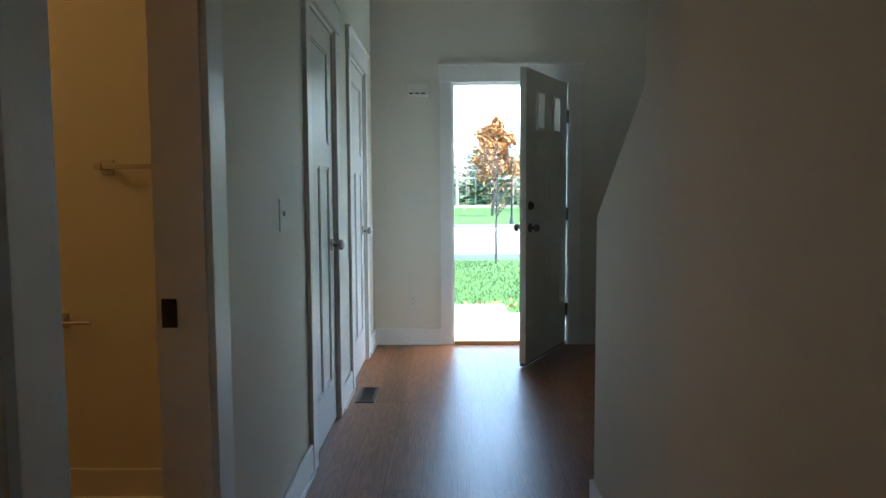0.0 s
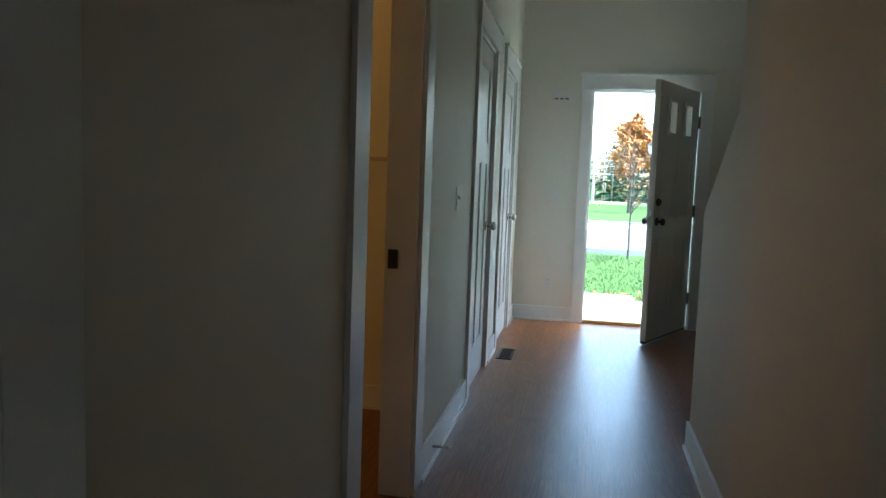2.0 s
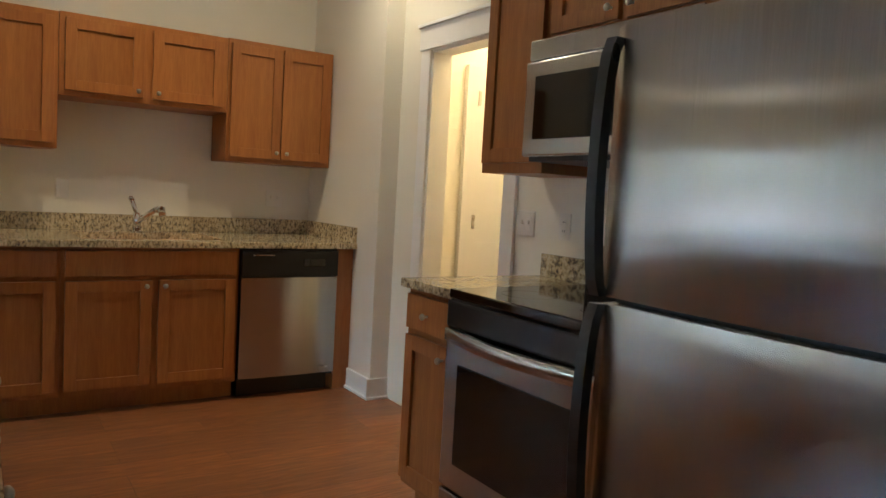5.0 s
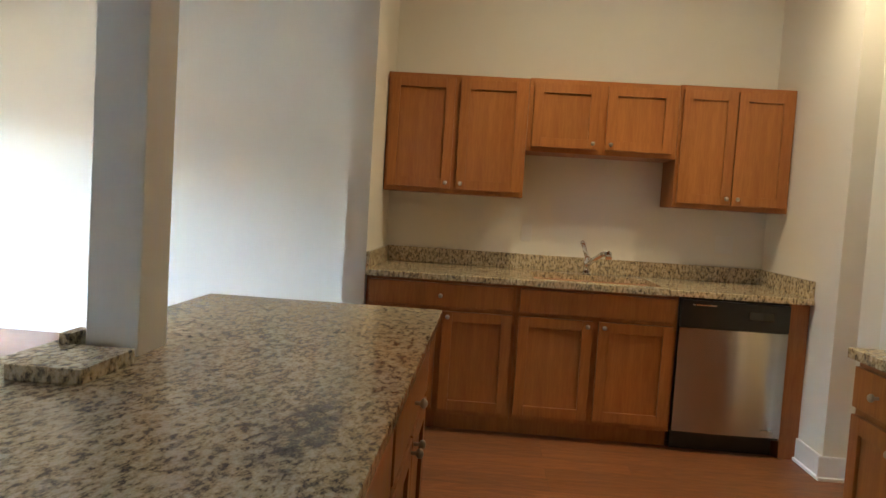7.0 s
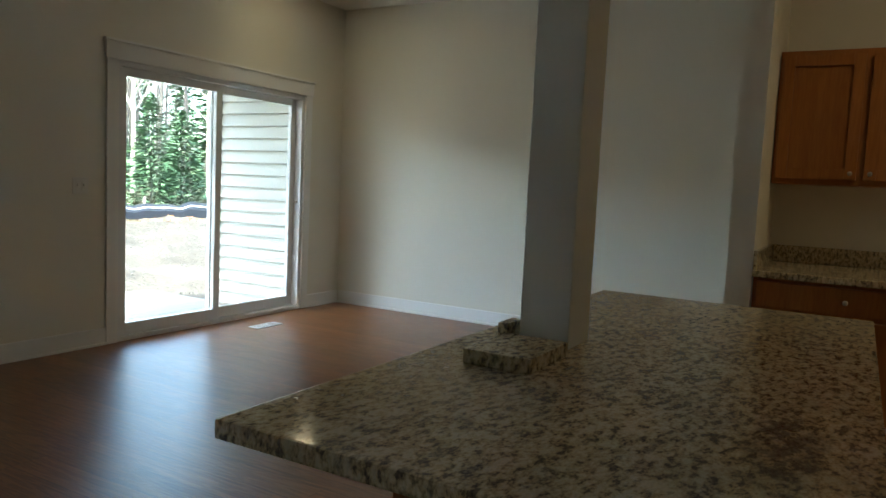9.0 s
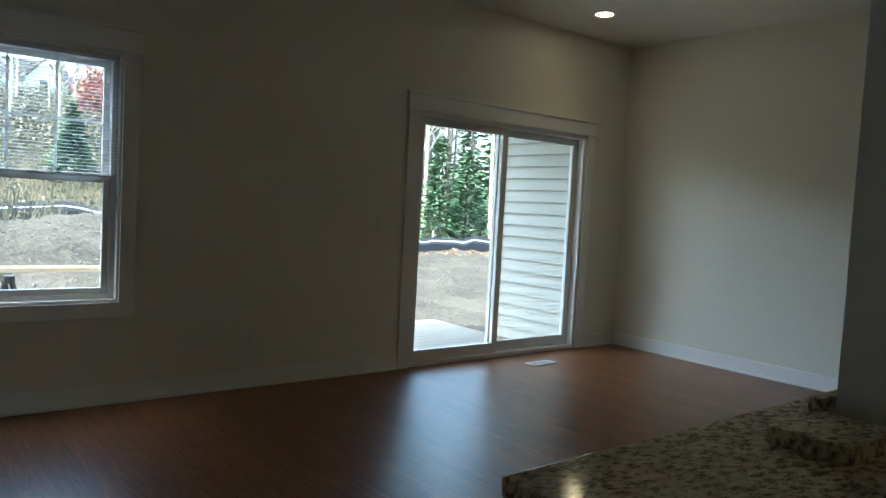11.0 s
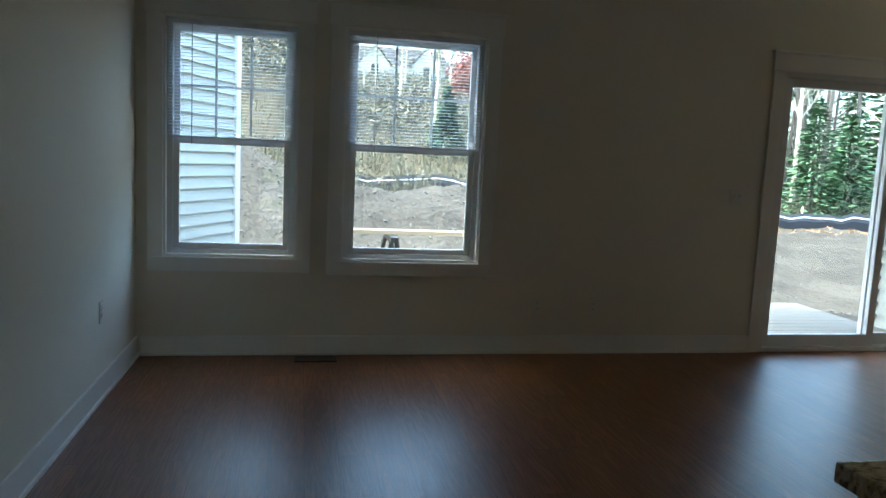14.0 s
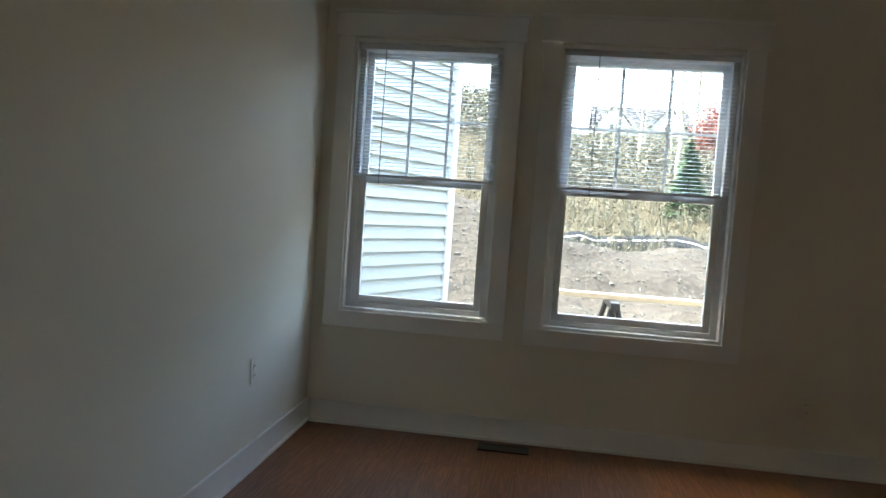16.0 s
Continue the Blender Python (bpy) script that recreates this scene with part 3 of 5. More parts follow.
# sliding door
e = tagged(thing("sliding_door", "white vinyl sliding patio door, closed, onto the deck", "door", pose(0, YS, 0)), kind="structure")
x0, x1, z1 = SL[0], SL[1], SL[3]
b = B()
for a0, a1, c0, c1 in ((x0, x0 + 0.04, 0.03, z1), (x1 - 0.04, x1, 0.03, z1), (x0, x1, z1 - 0.04, z1 + 0.001), (x0, x1, 0.0, 0.035)):
    box(b, a0, -0.15, c0, a1, 0.002, c1, 0.003)
part("door_frame", b, VINYL, e)
xc = (x0 + x1) / 2 + 0.03
for a0, a1, y in ((x0 + 0.04, xc + 0.035, -0.12), (xc - 0.035, x1 - 0.04, -0.07)):
    s = 0.062
    b = B()
    for p0, p1, q0, q1 in ((a0, a0 + s, 0.035, z1 - 0.04), (a1 - s, a1, 0.035, z1 - 0.04), (a0 + s, a1 - s, 0.035, 0.035 + s + 0.03), (a0 + s, a1 - s, z1 - 0.04 - s, z1 - 0.04)):
        box(b, p0, y, q0, p1, y + 0.04, q1, 0.003)
    sash = part("door_panel", b, VINYL, e)
    b = B()
    box(b, a0 + s, y + 0.018, 0.035 + s + 0.03, a1 - s, y + 0.022, z1 - 0.04 - s)
    part("pane", b, GLASS, sash)
b = B()
for k in range(8):
    a, c = math.pi * k / 8, math.pi * (k + 1) / 8
    cyl(b, (x1 - 0.105 - 0.03 * math.sin(a), -0.10, 1.02 + 0.08 * math.cos(a)), (x1 - 0.105 - 0.03 * math.sin(c), -0.10, 1.02 + 0.08 * math.cos(c)), 0.009, None, 8)
part("door_handle", b, BLACK, e, "black curved pull handle")
b = B()
cyl(b, (x0 + 0.08, -0.03, 1.06), (x0 + 0.08, 0.0, 1.06), 0.01, None, 10)
part("latch", b, NICKEL, e)


# ---------- cabinets ----------
def shaker_door(parent, a, lo, w, h, t=0.02, rail=0.058):
    """A recessed panel with two stiles and two rails, each a part of the door."""
    bm = B()
    box(bm, rail - 0.004, -t * 0.45, rail - 0.004, w - rail + 0.004, 0, h - rail + 0.004)
    door = part("door", bm, WOOD, parent, "", False, pose(a, 0, lo))
    for nm, a0, a1, c0, c1 in (("stile", 0, rail, 0, h), ("stile", w - rail, w, 0, h), ("rail", rail, w - rail, 0, rail), ("rail", rail, w - rail, h - rail, h)):
        bm = B()
        box(bm, a0, -t, c0, a1, 0, c1, 0.0018)
        part(nm, bm, WOOD, door)
    return door


def flat_front(w, h, t=0.02):
    bm = B()
    box(bm, 0, -t, 0, w, 0, h, 0.003)
    return bm


def cab_knob(parent, x, z):
    bm = B()
    cyl(bm, (0, -0.02, 0), (0, -0.036, 0), 0.005, 0.006, 8)
    ball(bm, (0, -0.043, 0), 0.0135, (1, 0.75, 1), 10)
    part("knob", bm, NICKEL, parent, "satin nickel knob", True, pose(x, 0, z))


def cabinet(name, label, at, w, z0, z1, depth, fronts, toe=0.0):
    """Front at y = 0 facing -y. fronts: (kind, x0, x1, z0, z1, knob x, knob z)."""
    e = thing(name, label, "cabinet", at)
    bm = B()
    box(bm, 0, 0.001, z0 + toe, w, depth, z1, 0.002)
    if toe:
        box(bm, 0.0, 0.075, z0, w, depth, z0 + toe)
    part("body", bm, WOOD, e)
    for kind, a, c, lo, hi, kx, kz in fronts:
        if kind == "door":
            p = shaker_door(e, a, lo, c - a, hi - lo)
        else:
            p = part("drawer_front", flat_front(c - a, hi - lo), WOOD, e, "", False, pose(a, 0, lo))
        if kx is not None:
            cab_knob(p, kx - a, kz - lo)
    return e


def two_doors(w, lo, hi, kz, gap=0.02, mid=0.035):
    c = w / 2
    return [("door", gap, c - mid / 2, lo, hi, c - mid / 2 - 0.03, kz), ("door", c + mid / 2, w - gap, lo, hi, c + mid / 2 + 0.03, kz)]


XU = -4.855
cabinet("wall_cabinet", "tall maple-stained wall cabinet with two shaker doors", pose(XU, -2.275, 0, 0, 0, 90), 0.885, 1.395, 2.14, 0.325, two_doors(0.885, 1.425, 2.11, 1.46))
cabinet("wall_cabinet", "short maple-stained wall cabinet above the sink", pose(XU, -1.388, 0, 0, 0, 90), 0.925, 1.69, 2.145, 0.325, two_doors(0.925, 1.72, 2.115, 1.755, 0.03, 0.05))
cabinet("wall_cabinet", "tall maple-stained wall cabinet above the dishwasher", pose(XU, -0.461, 0, 0, 0, 90), 0.698, 1.395, 2.15, 0.325, two_doors(0.698, 1.425, 2.12, 1.465, 0.02, 0.008))
XB = -4.42
for y0, w, knb in ((-2.275, 0.875, True), (-1.40, 0.915, False)):
    fr = [("drawer", 0.02, w - 0.02, 0.735, 0.87, w / 2 if knb else None, 0.80)]
    fr += two_doors(w, 0.135, 0.71, 0.68)
    bc = cabinet("base_cabinet", "maple-stained base cabinet under the sink counter", pose(XB, y0, 0, 0, 0, 90), w, 0, 0.89, 0.76, fr, 0.105)
b = B()
box(b, XA + 0.001, 0.135, 0, XB, 0.239, 0.889)
part("end_panel", b, WOOD, bc, "", False, bc.matrix_basis.inverted())

# dishwasher
e = thing("dishwasher", "stainless dishwasher with a black control strip under the counter", "dishwasher", pose(XB, -0.482, 0, 0, 0, 90))
w = 0.612
b = B()
box(b, 0.003, 0.002, 0.1, w - 0.003, 0.6, 0.885)
part("body", b, BLACK, e)
b = B()
box(b, 0.02, 0.05, 0.0, w - 0.02, 0.1, 0.12)
part("toe_kick", b, BLACK, e)
b = B()
n = 16
pr = [(0.006 + (w - 0.012) * i / n, -0.022 - 0.012 * math.sin(math.pi * i / n)) for i in range(n + 1)]
for i in range(n):
    (xa, ya), (xb, yb) = pr[i], pr[i + 1]
    q = [b.verts.new(v) for v in ((xa, ya, 0.12), (xb, yb, 0.12), (xb, yb, 0.715), (xa, ya, 0.715), (xa, 0, 0.12), (xb, 0, 0.12), (xb, 0, 0.715), (xa, 0, 0.715))]
    for f in ((0, 1, 2, 3), (3, 2, 6, 7), (1, 0, 4, 5)):
        b.faces.new([q[k] for k in f])
bmesh.ops.remove_doubles(b, verts=b.verts, dist=1e-5)
part("door", b, STEEL_V, e, "brushed stainless steel door panel", True)
b = B()
box(b, 0.004, -0.03, 0.72, w - 0.004, 0, 0.875, 0.006)
p = part("control_panel", b, BLACK, e)
b = B()
box(b, 0.07, -0.031, 0.845, 0.2, -0.029, 0.852)
part("vent_slot", b, NICKEL, p)
b = B()
box(b, 0.38, -0.036, 0.78, 0.52, -0.029, 0.83, 0.004)
part("latch_handle", b, BGLASS, p)
b = B()
box(b, 0.5, -0.0345, 0.15, 0.56, -0.0325, 0.162)
part("badge", b, NICKEL, e)

# sink counter with a hole for the bowl
XC = -4.365
e = thing("sink_counter", "speckled brown granite counter with splash and sink cut-out", "countertop", pose(0, 0, 0))
b = B()
slab_x(b, XA, XC, -2.278, 0.208, 0.89, CT, [])
bm = B()
sy0, sy1, sx0, sx1 = -1.30, -0.56, -4.98, -4.5
box(bm, XA, -2.278, 0.89, XC, sy0, CT, 0.004)
box(bm, XA, sy1, 0.89, XC, 0.238, CT, 0.004)
box(bm, XA, sy0, 0.89, sx0, sy1, CT)
box(bm, sx1, sy0, 0.89, XC, sy1, CT, 0.0)
b.free()
part("slab", bm, GRANITE, e)
b = B()
box(b, XA, -2.258, CT, XA + 0.022, 0.218, CT + 0.1, 0.003)
part("backsplash", b, GRANITE, e)
for y in (-2.278, 0.216):
    b = B()
    box(b, XA, y, CT, XC - 0.01, y + 0.021, CT + 0.1, 0.003)
    part("side_splash", b, GRANITE, e)
e = thing("kitchen_sink", "stainless double-bowl undermount sink in the granite counter", "sink", pose(0, 0, 0))
for y0, y1 in ((sy0, -0.95), (-0.93, sy1)):
    b = B()
    box(b, sx0, y0, 0.70, sx1, y1, 0.71)
    for q in ((sx0, y0, sx0 + 0.004, y1), (sx1 - 0.004, y0, sx1, y1), (sx0, y0, sx1, y0 + 0.004), (sx0, y1 - 0.004, sx1, y1)):
        box(b, q[0], q[1], 0.70, q[2], q[3], 0.889)
    cyl(b, ((sx0 + sx1) / 2, (y0 + y1) / 2, 0.71), ((sx0 + sx1) / 2, (y0 + y1) / 2, 0.714), 0.045)
    part("bowl", b, TUB, e)
e = thing("faucet", "chrome single-lever kitchen faucet with pull-out spout behind the sink", "faucet", pose(-5.06, -0.93, CT))
b = B()
cyl(b, (0, 0, 0), (0, 0, 0.012), 0.033, 0.028, 20)
cyl(b, (0, 0, 0.012), (0.0, 0, 0.12), 0.023, 0.02, 20)
part("body", b, CHROME, e, "", True)
b = B()
cyl(b, (0, 0, 0.11), (-0.02, -0.03, 0.2), 0.013, 0.017, 12)
ball(b, (-0.022, -0.033, 0.205), 0.017)
part("lever", b, CHROME, e, "", True)
b = B()
cyl(b, (0, 0, 0.06), (0.12, 0.08, 0.145), 0.015, 0.017, 14)
cyl(b, (0.12, 0.08, 0.145), (0.17, 0.105, 0.15), 0.017, 0.022, 14)
cyl(b, (0.17, 0.105, 0.155), (0.19, 0.11, 0.115), 0.024, 0.02, 14)
part("spout", b, CHROME, e, "", True)

# ---------- north run: base cabinet, range, microwave, fridge ----------
YB = -0.325
e = cabinet("base_cabinet", "narrow maple-stained base cabinet beside the stove", pose(-2.74, YB, 0), 0.335, 0, 0.89, YK - YB - 0.005,
            [("drawer", 0.015, 0.325, 0.735, 0.87, 0.17, 0.80), ("door", 0.015, 0.325, 0.135, 0.71, 0.29, 0.66)], 0.105)
b = B()
box(b, -2.765, YB - 0.03, 0.89, -2.403, YK - 0.001, CT, 0.004)
ct = thing("side_counter", "speckled granite counter piece beside the stove", "countertop", pose(0, 0, 0))
part("slab", b, GRANITE, ct)
b = B()
box(b, -2.74, YK - 0.022, CT, -2.403, YK - 0.001, CT + 0.1, 0.003)
part("backsplash", b, GRANITE, ct)

R0, R1 = -2.40, -1.635
e = thing("range", "stainless and black electric range with glass cooktop in the cabinet run", "stove", pose(R0, YB - 0.02, 0))
w, d = R1 - R0, YK - YB
b = B()
box(b, 0.004, 0.03, 0.02, w - 0.004, d, 0.9)
part("body", b, STEEL_H, e)
b = B()
box(b, 0, -0.02, 0.9, w, d - 0.05, CT + 0.008, 0.006)
p = part("cooktop", b, BGLASS, e, "black ceramic glass cooktop")
for x, y, r in ((0.2, 0.18, 0.1), (0.56, 0.18, 0.08), (0.2, 0.5, 0.08), (0.56, 0.5, 0.1)):
    b = B()
    bmesh.ops.create_circle(b, segments=32, radius=r, matrix=Matrix.Translation((x, y, CT + 0.0085)))
    bmesh.ops.create_circle(b, segments=32, radius=r - 0.004, matrix=Matrix.Translation((x, y, CT + 0.0085)))
    bmesh.ops.bridge_loops(b, edges=b.edges)
    part("burner_ring", b, mat("burner_grey", (0.08, 0.08, 0.08), 0.2), p)
b = B()
box(b, 0, d - 0.06, CT, w, d - 0.005, CT + 0.17, 0.01)
p = part("control_panel", b, BLACK, e)
for k in range(4):
    b = B()
    cyl(b, (0.1 + (0.12 if k % 2 else 0) + (0.42 if k > 1 else 0), d - 0.06, CT + 0.1), (0.1 + (0.12 if k % 2 else 0) + (0.42 if k > 1 else 0), d - 0.085, CT + 0.1), 0.02)
    part("control_knob", b, NICKEL, p)
b = B()
box(b, 0.004, -0.03, 0.80, w - 0.004, 0.03, 0.895, 0.01)
part("front_trim", b, BLACK, e)
b = B()
box(b, 0.008, -0.028, 0.235, w - 0.008, 0.03, 0.79, 0.008)
p = part("oven_door", b, STEEL_H, e, "brushed stainless oven door")
b = B()
box(b, 0.09, -0.032, 0.33, w - 0.09, -0.026, 0.68, 0.002)
part("oven_window", b, BGLASS, p)
b = B()
n = 14
for k in range(n):
    xa, xb = 0.01 + (w - 0.02) * k / n, 0.01 + (w - 0.02) * (k + 1) / n
    f = lambda x: -0.035 - 0.05 * math.sin(math.pi * x / w)
    q = [b.verts.new((x, f(x) + dy, z)) for x in (xa, xb) for dy, z in ((0, 0.755), (0, 0.795), (0.022, 0.8), (0.022, 0.75))]
    for i in range(4):
        j = (i + 1) % 4
        b.faces.new((q[i], q[j], q[4 + j], q[4 + i]))
bmesh.ops.remove_doubles(b, verts=b.verts, dist=1e-5)
bmesh.ops.recalc_face_normals(b, faces=b.faces)
part("oven_handle", b, STEEL_H, p, "bowed stainless oven handle", True)
b = B()
box(b, 0.008, -0.026, 0.045, w - 0.008, 0.03, 0.225, 0.008)
part("storage_drawer", b, STEEL_H, e)

YU = 0.03
cabinet("wall_cabinet", "narrow maple-stained wall cabinet beside the microwave", pose(-2.80, YU, 0), 0.385, 1.36, 2.24, 0.325,
        [("door", 0.02, 0.365, 1.40, 2.21, 0.335, 1.44)])
cabinet("wall_cabinet", "short maple-stained wall cabinet above the microwave", pose(-2.413, YU, 0), 0.765, 1.845, 2.24, 0.325, two_doors(0.745, 1.87, 2.21, 1.91))
cabinet("wall_cabinet", "short maple-stained wall cabinet above the fridge", pose(-1.645, YU - 0.1, 0), 0.965, 1.80, 2.24, 0.425, two_doors(0.98, 1.83, 2.21, 1.87))
e = thing("microwave", "stainless over-the-range microwave with black window", "microwave", pose(-2.408, YU - 0.09, 1.40))
w = 0.755
b = B()
box(b, 0, 0.02, 0, w, 0.41, 0.435)
part("body", b, BLACK, e)
b = B()
box(b, 0, -0.005, 0.36, w, 0.02, 0.435, 0.006)
part("top_vent", b, STEEL_H, e)
b = B()
box(b, 0.002, -0.02, 0.015, 0.56, 0.02, 0.355, 0.008)
p = part("door", b, STEEL_H, e, "stainless microwave door")
b = B()
box(b, 0.06, -0.023, 0.075, 0.52, -0.018, 0.30, 0.002)
part("door_window", b, BGLASS, p)
b = B()
box(b, 0.563, -0.018, 0.015, w - 0.002, 0.02, 0.355, 0.004)
p = part("control_panel", b, BLACK, e)
for i in range(3):
    for j in range(5):
        b = B()
        box(b, 0.59 + i * 0.045, -0.0195, 0.05 + j * 0.04, 0.62 + i * 0.045, -0.0175, 0.07 + j * 0.04)
        part("button", b, PLATE, p)
b = B()
cyl(b, (0.545, -0.05, 0.05), (0.545, -0.05, 0.32), 0.01, None, 12)
for z in (0.06, 0.31):
    cyl(b, (0.545, -0.05, z), (0.545, -0.01, z), 0.008, None, 10)
part("door_handle", b, STEEL_H, e, "", True)

# fridge
F0, F1, YF = -1.60, -0.768, -0.457
e = thing("refrigerator", "top-freezer stainless refrigerator with black sides and handles", "refrigerator", pose(F0, YF, 0))
w = F1 - F0
b = B()
box(b, 0, 0.07, 0.04, w, 0.8, 1.69, 0.006)
part("body", b, BLACK, e)
for nm, z0, z1 in (("freezer_door", 1.03, 1.69), ("fridge_door", 0.07, 1.01)):
    b = B()
    n = 20
    row = []
    for i in range(n + 1):
        x = w * i / n
        y = -0.020 * math.sin(math.pi * i / n) + (0.014 if i in (0, n) else 0)
        row.append((x, y))
    for i in range(n):
        (xa, ya), (xb, yb) = row[i], row[i + 1]
        q = [b.verts.new(v) for v in ((xa, ya, z0), (xb, yb, z0), (xb, yb, z1), (xa, ya, z1), (xa, 0.066, z0), (xb, 0.066, z0), (xb, 0.066, z1), (xa, 0.066, z1))]
        fs = [(0, 1, 2, 3), (3, 2, 6, 7), (1, 0, 4, 5)]
        if i == 0:
            fs.append((0, 3, 7, 4))
        if i == n - 1:
            fs.append((1, 5, 6, 2))
        for f in fs:
            b.faces.new([q[k] for k in f])
    bmesh.ops.remove_doubles(b, verts=b.verts, dist=1e-5)
    p = part(nm, b, STEEL_H, e, "brushed stainless door with a gentle bow", True)
    me = p.data
    hz = (z0 + 0.0, z1 - 0.03) if nm == "freezer_door" else (z1 - 0.62, z1)
    b = B()
    m = 16
    for i in range(m):
        a, c = i / m, (i + 1) / m
        def hp(s):
            z = hz[0] + (hz[1] - hz[0]) * s
            bow = math.sin(math.pi * min(1, max(0, s))) ** 0.5 * 0.035
            return Vector((0.012, -0.022 - bow, z))
        pa, pb = hp(a), hp(c)
        q = [b.verts.new(pt + Vector((dx, dy, 0))) for pt in (pa, pb) for dx, dy in ((-0.016, 0.0), (0.018, 0.0), (0.018, 0.03), (-0.016, 0.03))]
        for k in range(4):
            j = (k + 1) % 4
            b.faces.new((q[k], q[j], q[4 + j], q[4 + k]))
    bmesh.ops.remove_doubles(b, verts=b.verts, dist=1e-5)
    bmesh.ops.holes_fill(b, edges=b.edges)
    bmesh.ops.recalc_face_normals(b, faces=b.faces)
    part("door_handle", b, BLACK, p, "long bowed black handle")
    if nm == "freezer_door":
        b = B()
        for k in range(6):
            box(b, w - 0.17 + k * 0.016, -0.010, 1.622, w - 0.17 + k * 0.016 + 0.011, -0.006, 1.634 + 0.006 * (k % 3), 0.001)
        part("badge", b, CHROME, p)
b = B()
cyl(b, (w - 0.11, 0.0, 1.02), (w - 0.012, 0.005, 1.02), 0.007, 0.009, 12)
cyl(b, (w - 0.02, -0.002, 1.005), (w - 0.02, -0.002, 1.035), 0.014, None, 14)
part("centre_hinge", b, CHROME, e, "bright steel centre hinge", True)
b = B()
box(b, 0.02, 0.05, 0.0, w - 0.02, 0.09, 0.07)
part("toe_grille", b, BLACK, e)
for dx in (0.06, w - 0.06):
    b = B()
    cyl(b, (dx, 0.4, 0.0), (dx, 0.4, 0.045), 0.02)
    part("foot", b, BLACK, e)

# ---------- island ----------
IX0, IX1, IY0, IY1 = -2.955, -1.03, -2.635, -1.74
e = thing("island_counter", "large speckled tan granite island top on the maple base", "countertop", pose(0, 0, 0))
b = B()
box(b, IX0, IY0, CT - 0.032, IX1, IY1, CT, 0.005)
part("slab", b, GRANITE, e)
e2 = [("drawer", 0.02, 0.43, 0.735, 0.87, 0.225, 0.80), ("door", 0.02, 0.43, 0.135, 0.71, 0.40, 0.68)]
cabinet("island_cabinet", "maple-stained island base cabinet with drawer over door", pose(IX1 - 0.20, IY1 - 0.03, 0, 0, 0, 180), 0.45, 0, CT - 0.033, 0.55, e2, 0.105)
fr = [("drawer", 0.02, 0.83, 0.735, 0.87, 0.425, 0.80)] + two_doors(0.85, 0.135, 0.71, 0.68, 0.02, 0.01)
ic = cabinet("island_cabinet", "wide maple-stained island base cabinet with a drawer and two doors", pose(IX1 - 0.652, IY1 - 0.03, 0, 0, 0, 180), 0.85, 0, CT - 0.033, 0.55, fr, 0.105)
b = B()
box(b, IX0 + 0.1, IY1 - 0.602, 0, IX1 - 0.06, IY1 - 0.582, CT - 0.033)
box(b, IX1 - 0.198, IY1 - 0.581, 0, IX1 - 0.06, IY1 - 0.03, CT - 0.033)
part("end_panel", b, WOOD, ic, "", False, ic.matrix_basis.inverted())
CX0, CX1, CY0, CY1 = -2.005, -1.858, -2.497, -2.372
b = B()
box(b, CX0, CY0, CT, CX1, CY1, H, 0.003)
setting("column", b, TRIM, "white boxed column standing on the island")
e = thing("granite_offcut", "flat granite offcut block lying against the column", "stone block", pose(0, 0, 0))
b = B()
box(b, -1.805, -2.507, CT, -1.59, -2.352, CT + 0.032, 0.003)
part("block", b, GRANITE, e)
e = thing("granite_offcut", "small upright granite offcut beside the column", "stone block", pose(0, 0, 0))
b = B()
box(b, -1.895, CY0 - 0.036, CT, -1.812, CY0 - 0.011, CT + 0.052, 0.002)
part("block", b, GRANITE, e)


# ---------- wall plates and small fittings ----------
def plate(label, at, kind, gang=1):
    name = {"switch": "light_switch", "outlet": "wall_outlet"}[kind]
    e = thing(name, label, "switch" if kind == "switch" else "outlet", at, "wall plates")
    w = 0.07 + 0.046 * (gang - 1)
    bm = B()
    box(bm, -w / 2, -0.006, -0.0575, w / 2, 0, 0.0575, 0.003)
    part("cover_plate", bm, PLATE, e)
    for g in range(gang):
        cx = (g - (gang - 1) / 2) * 0.046
        if kind == "switch":
            bm = B()
            box(bm, cx - 0.016, -0.0075, -0.033, cx + 0.016, -0.005, 0.033, 0.001)
            r = part("rocker_frame", bm, PLATE, e)
            bm = B()
            box(bm, cx - 0.005, -0.017, -0.004, cx + 0.005, -0.007, 0.014, 0.002)
            part("toggle", bm, PLATE, r)
        else:
            for s in (-1, 1):
                bm = B()
                cyl(bm, (cx, -0.005, s * 0.02), (cx, -0.009, s * 0.02), 0.0165, None, 16)
                r = part("receptacle", bm, PLATE, e)
                for dx in (-0.006, 0.006):
                    bm = B()
                    box(bm, cx + dx - 0.0012, -0.0096, s * 0.02 - 0.003, cx + dx + 0.0012, -0.0088, s * 0.02 + 0.006)
                    part("slot", bm, BLACK, r)
    return e


N, E_, W_, S_ = 0, 90, -90, 180
plate("white single light switch on the hall wall", pose(HX, 2.17, 1.13, 0, 0, 90), "switch")
plate("white double light switch on the front wall", pose(-0.165, YN, 1.14), "switch", 2)
plate("white outlet low on the front wall", pose(-0.165, YN, 0.345), "outlet")
plate("white outlet low on the east wall", pose(XL, -5.75, 0.46, 0, 0, -90), "outlet")
plate("white outlet low on the south wall", pose(-2.34, YS, 0.34, 0, 0, 180), "outlet")
plate("white cable plate low on the south wall", pose(-1.92, YS, 0.345, 0, 0, 180), "outlet")
plate("white double switch beside the sliding door", pose(-3.40, YS, 1.17, 0, 0, 180), "switch", 2)
plate("white outlet above the sink counter", pose(XA, -1.33, 1.17, 0, 0, 90), "switch")
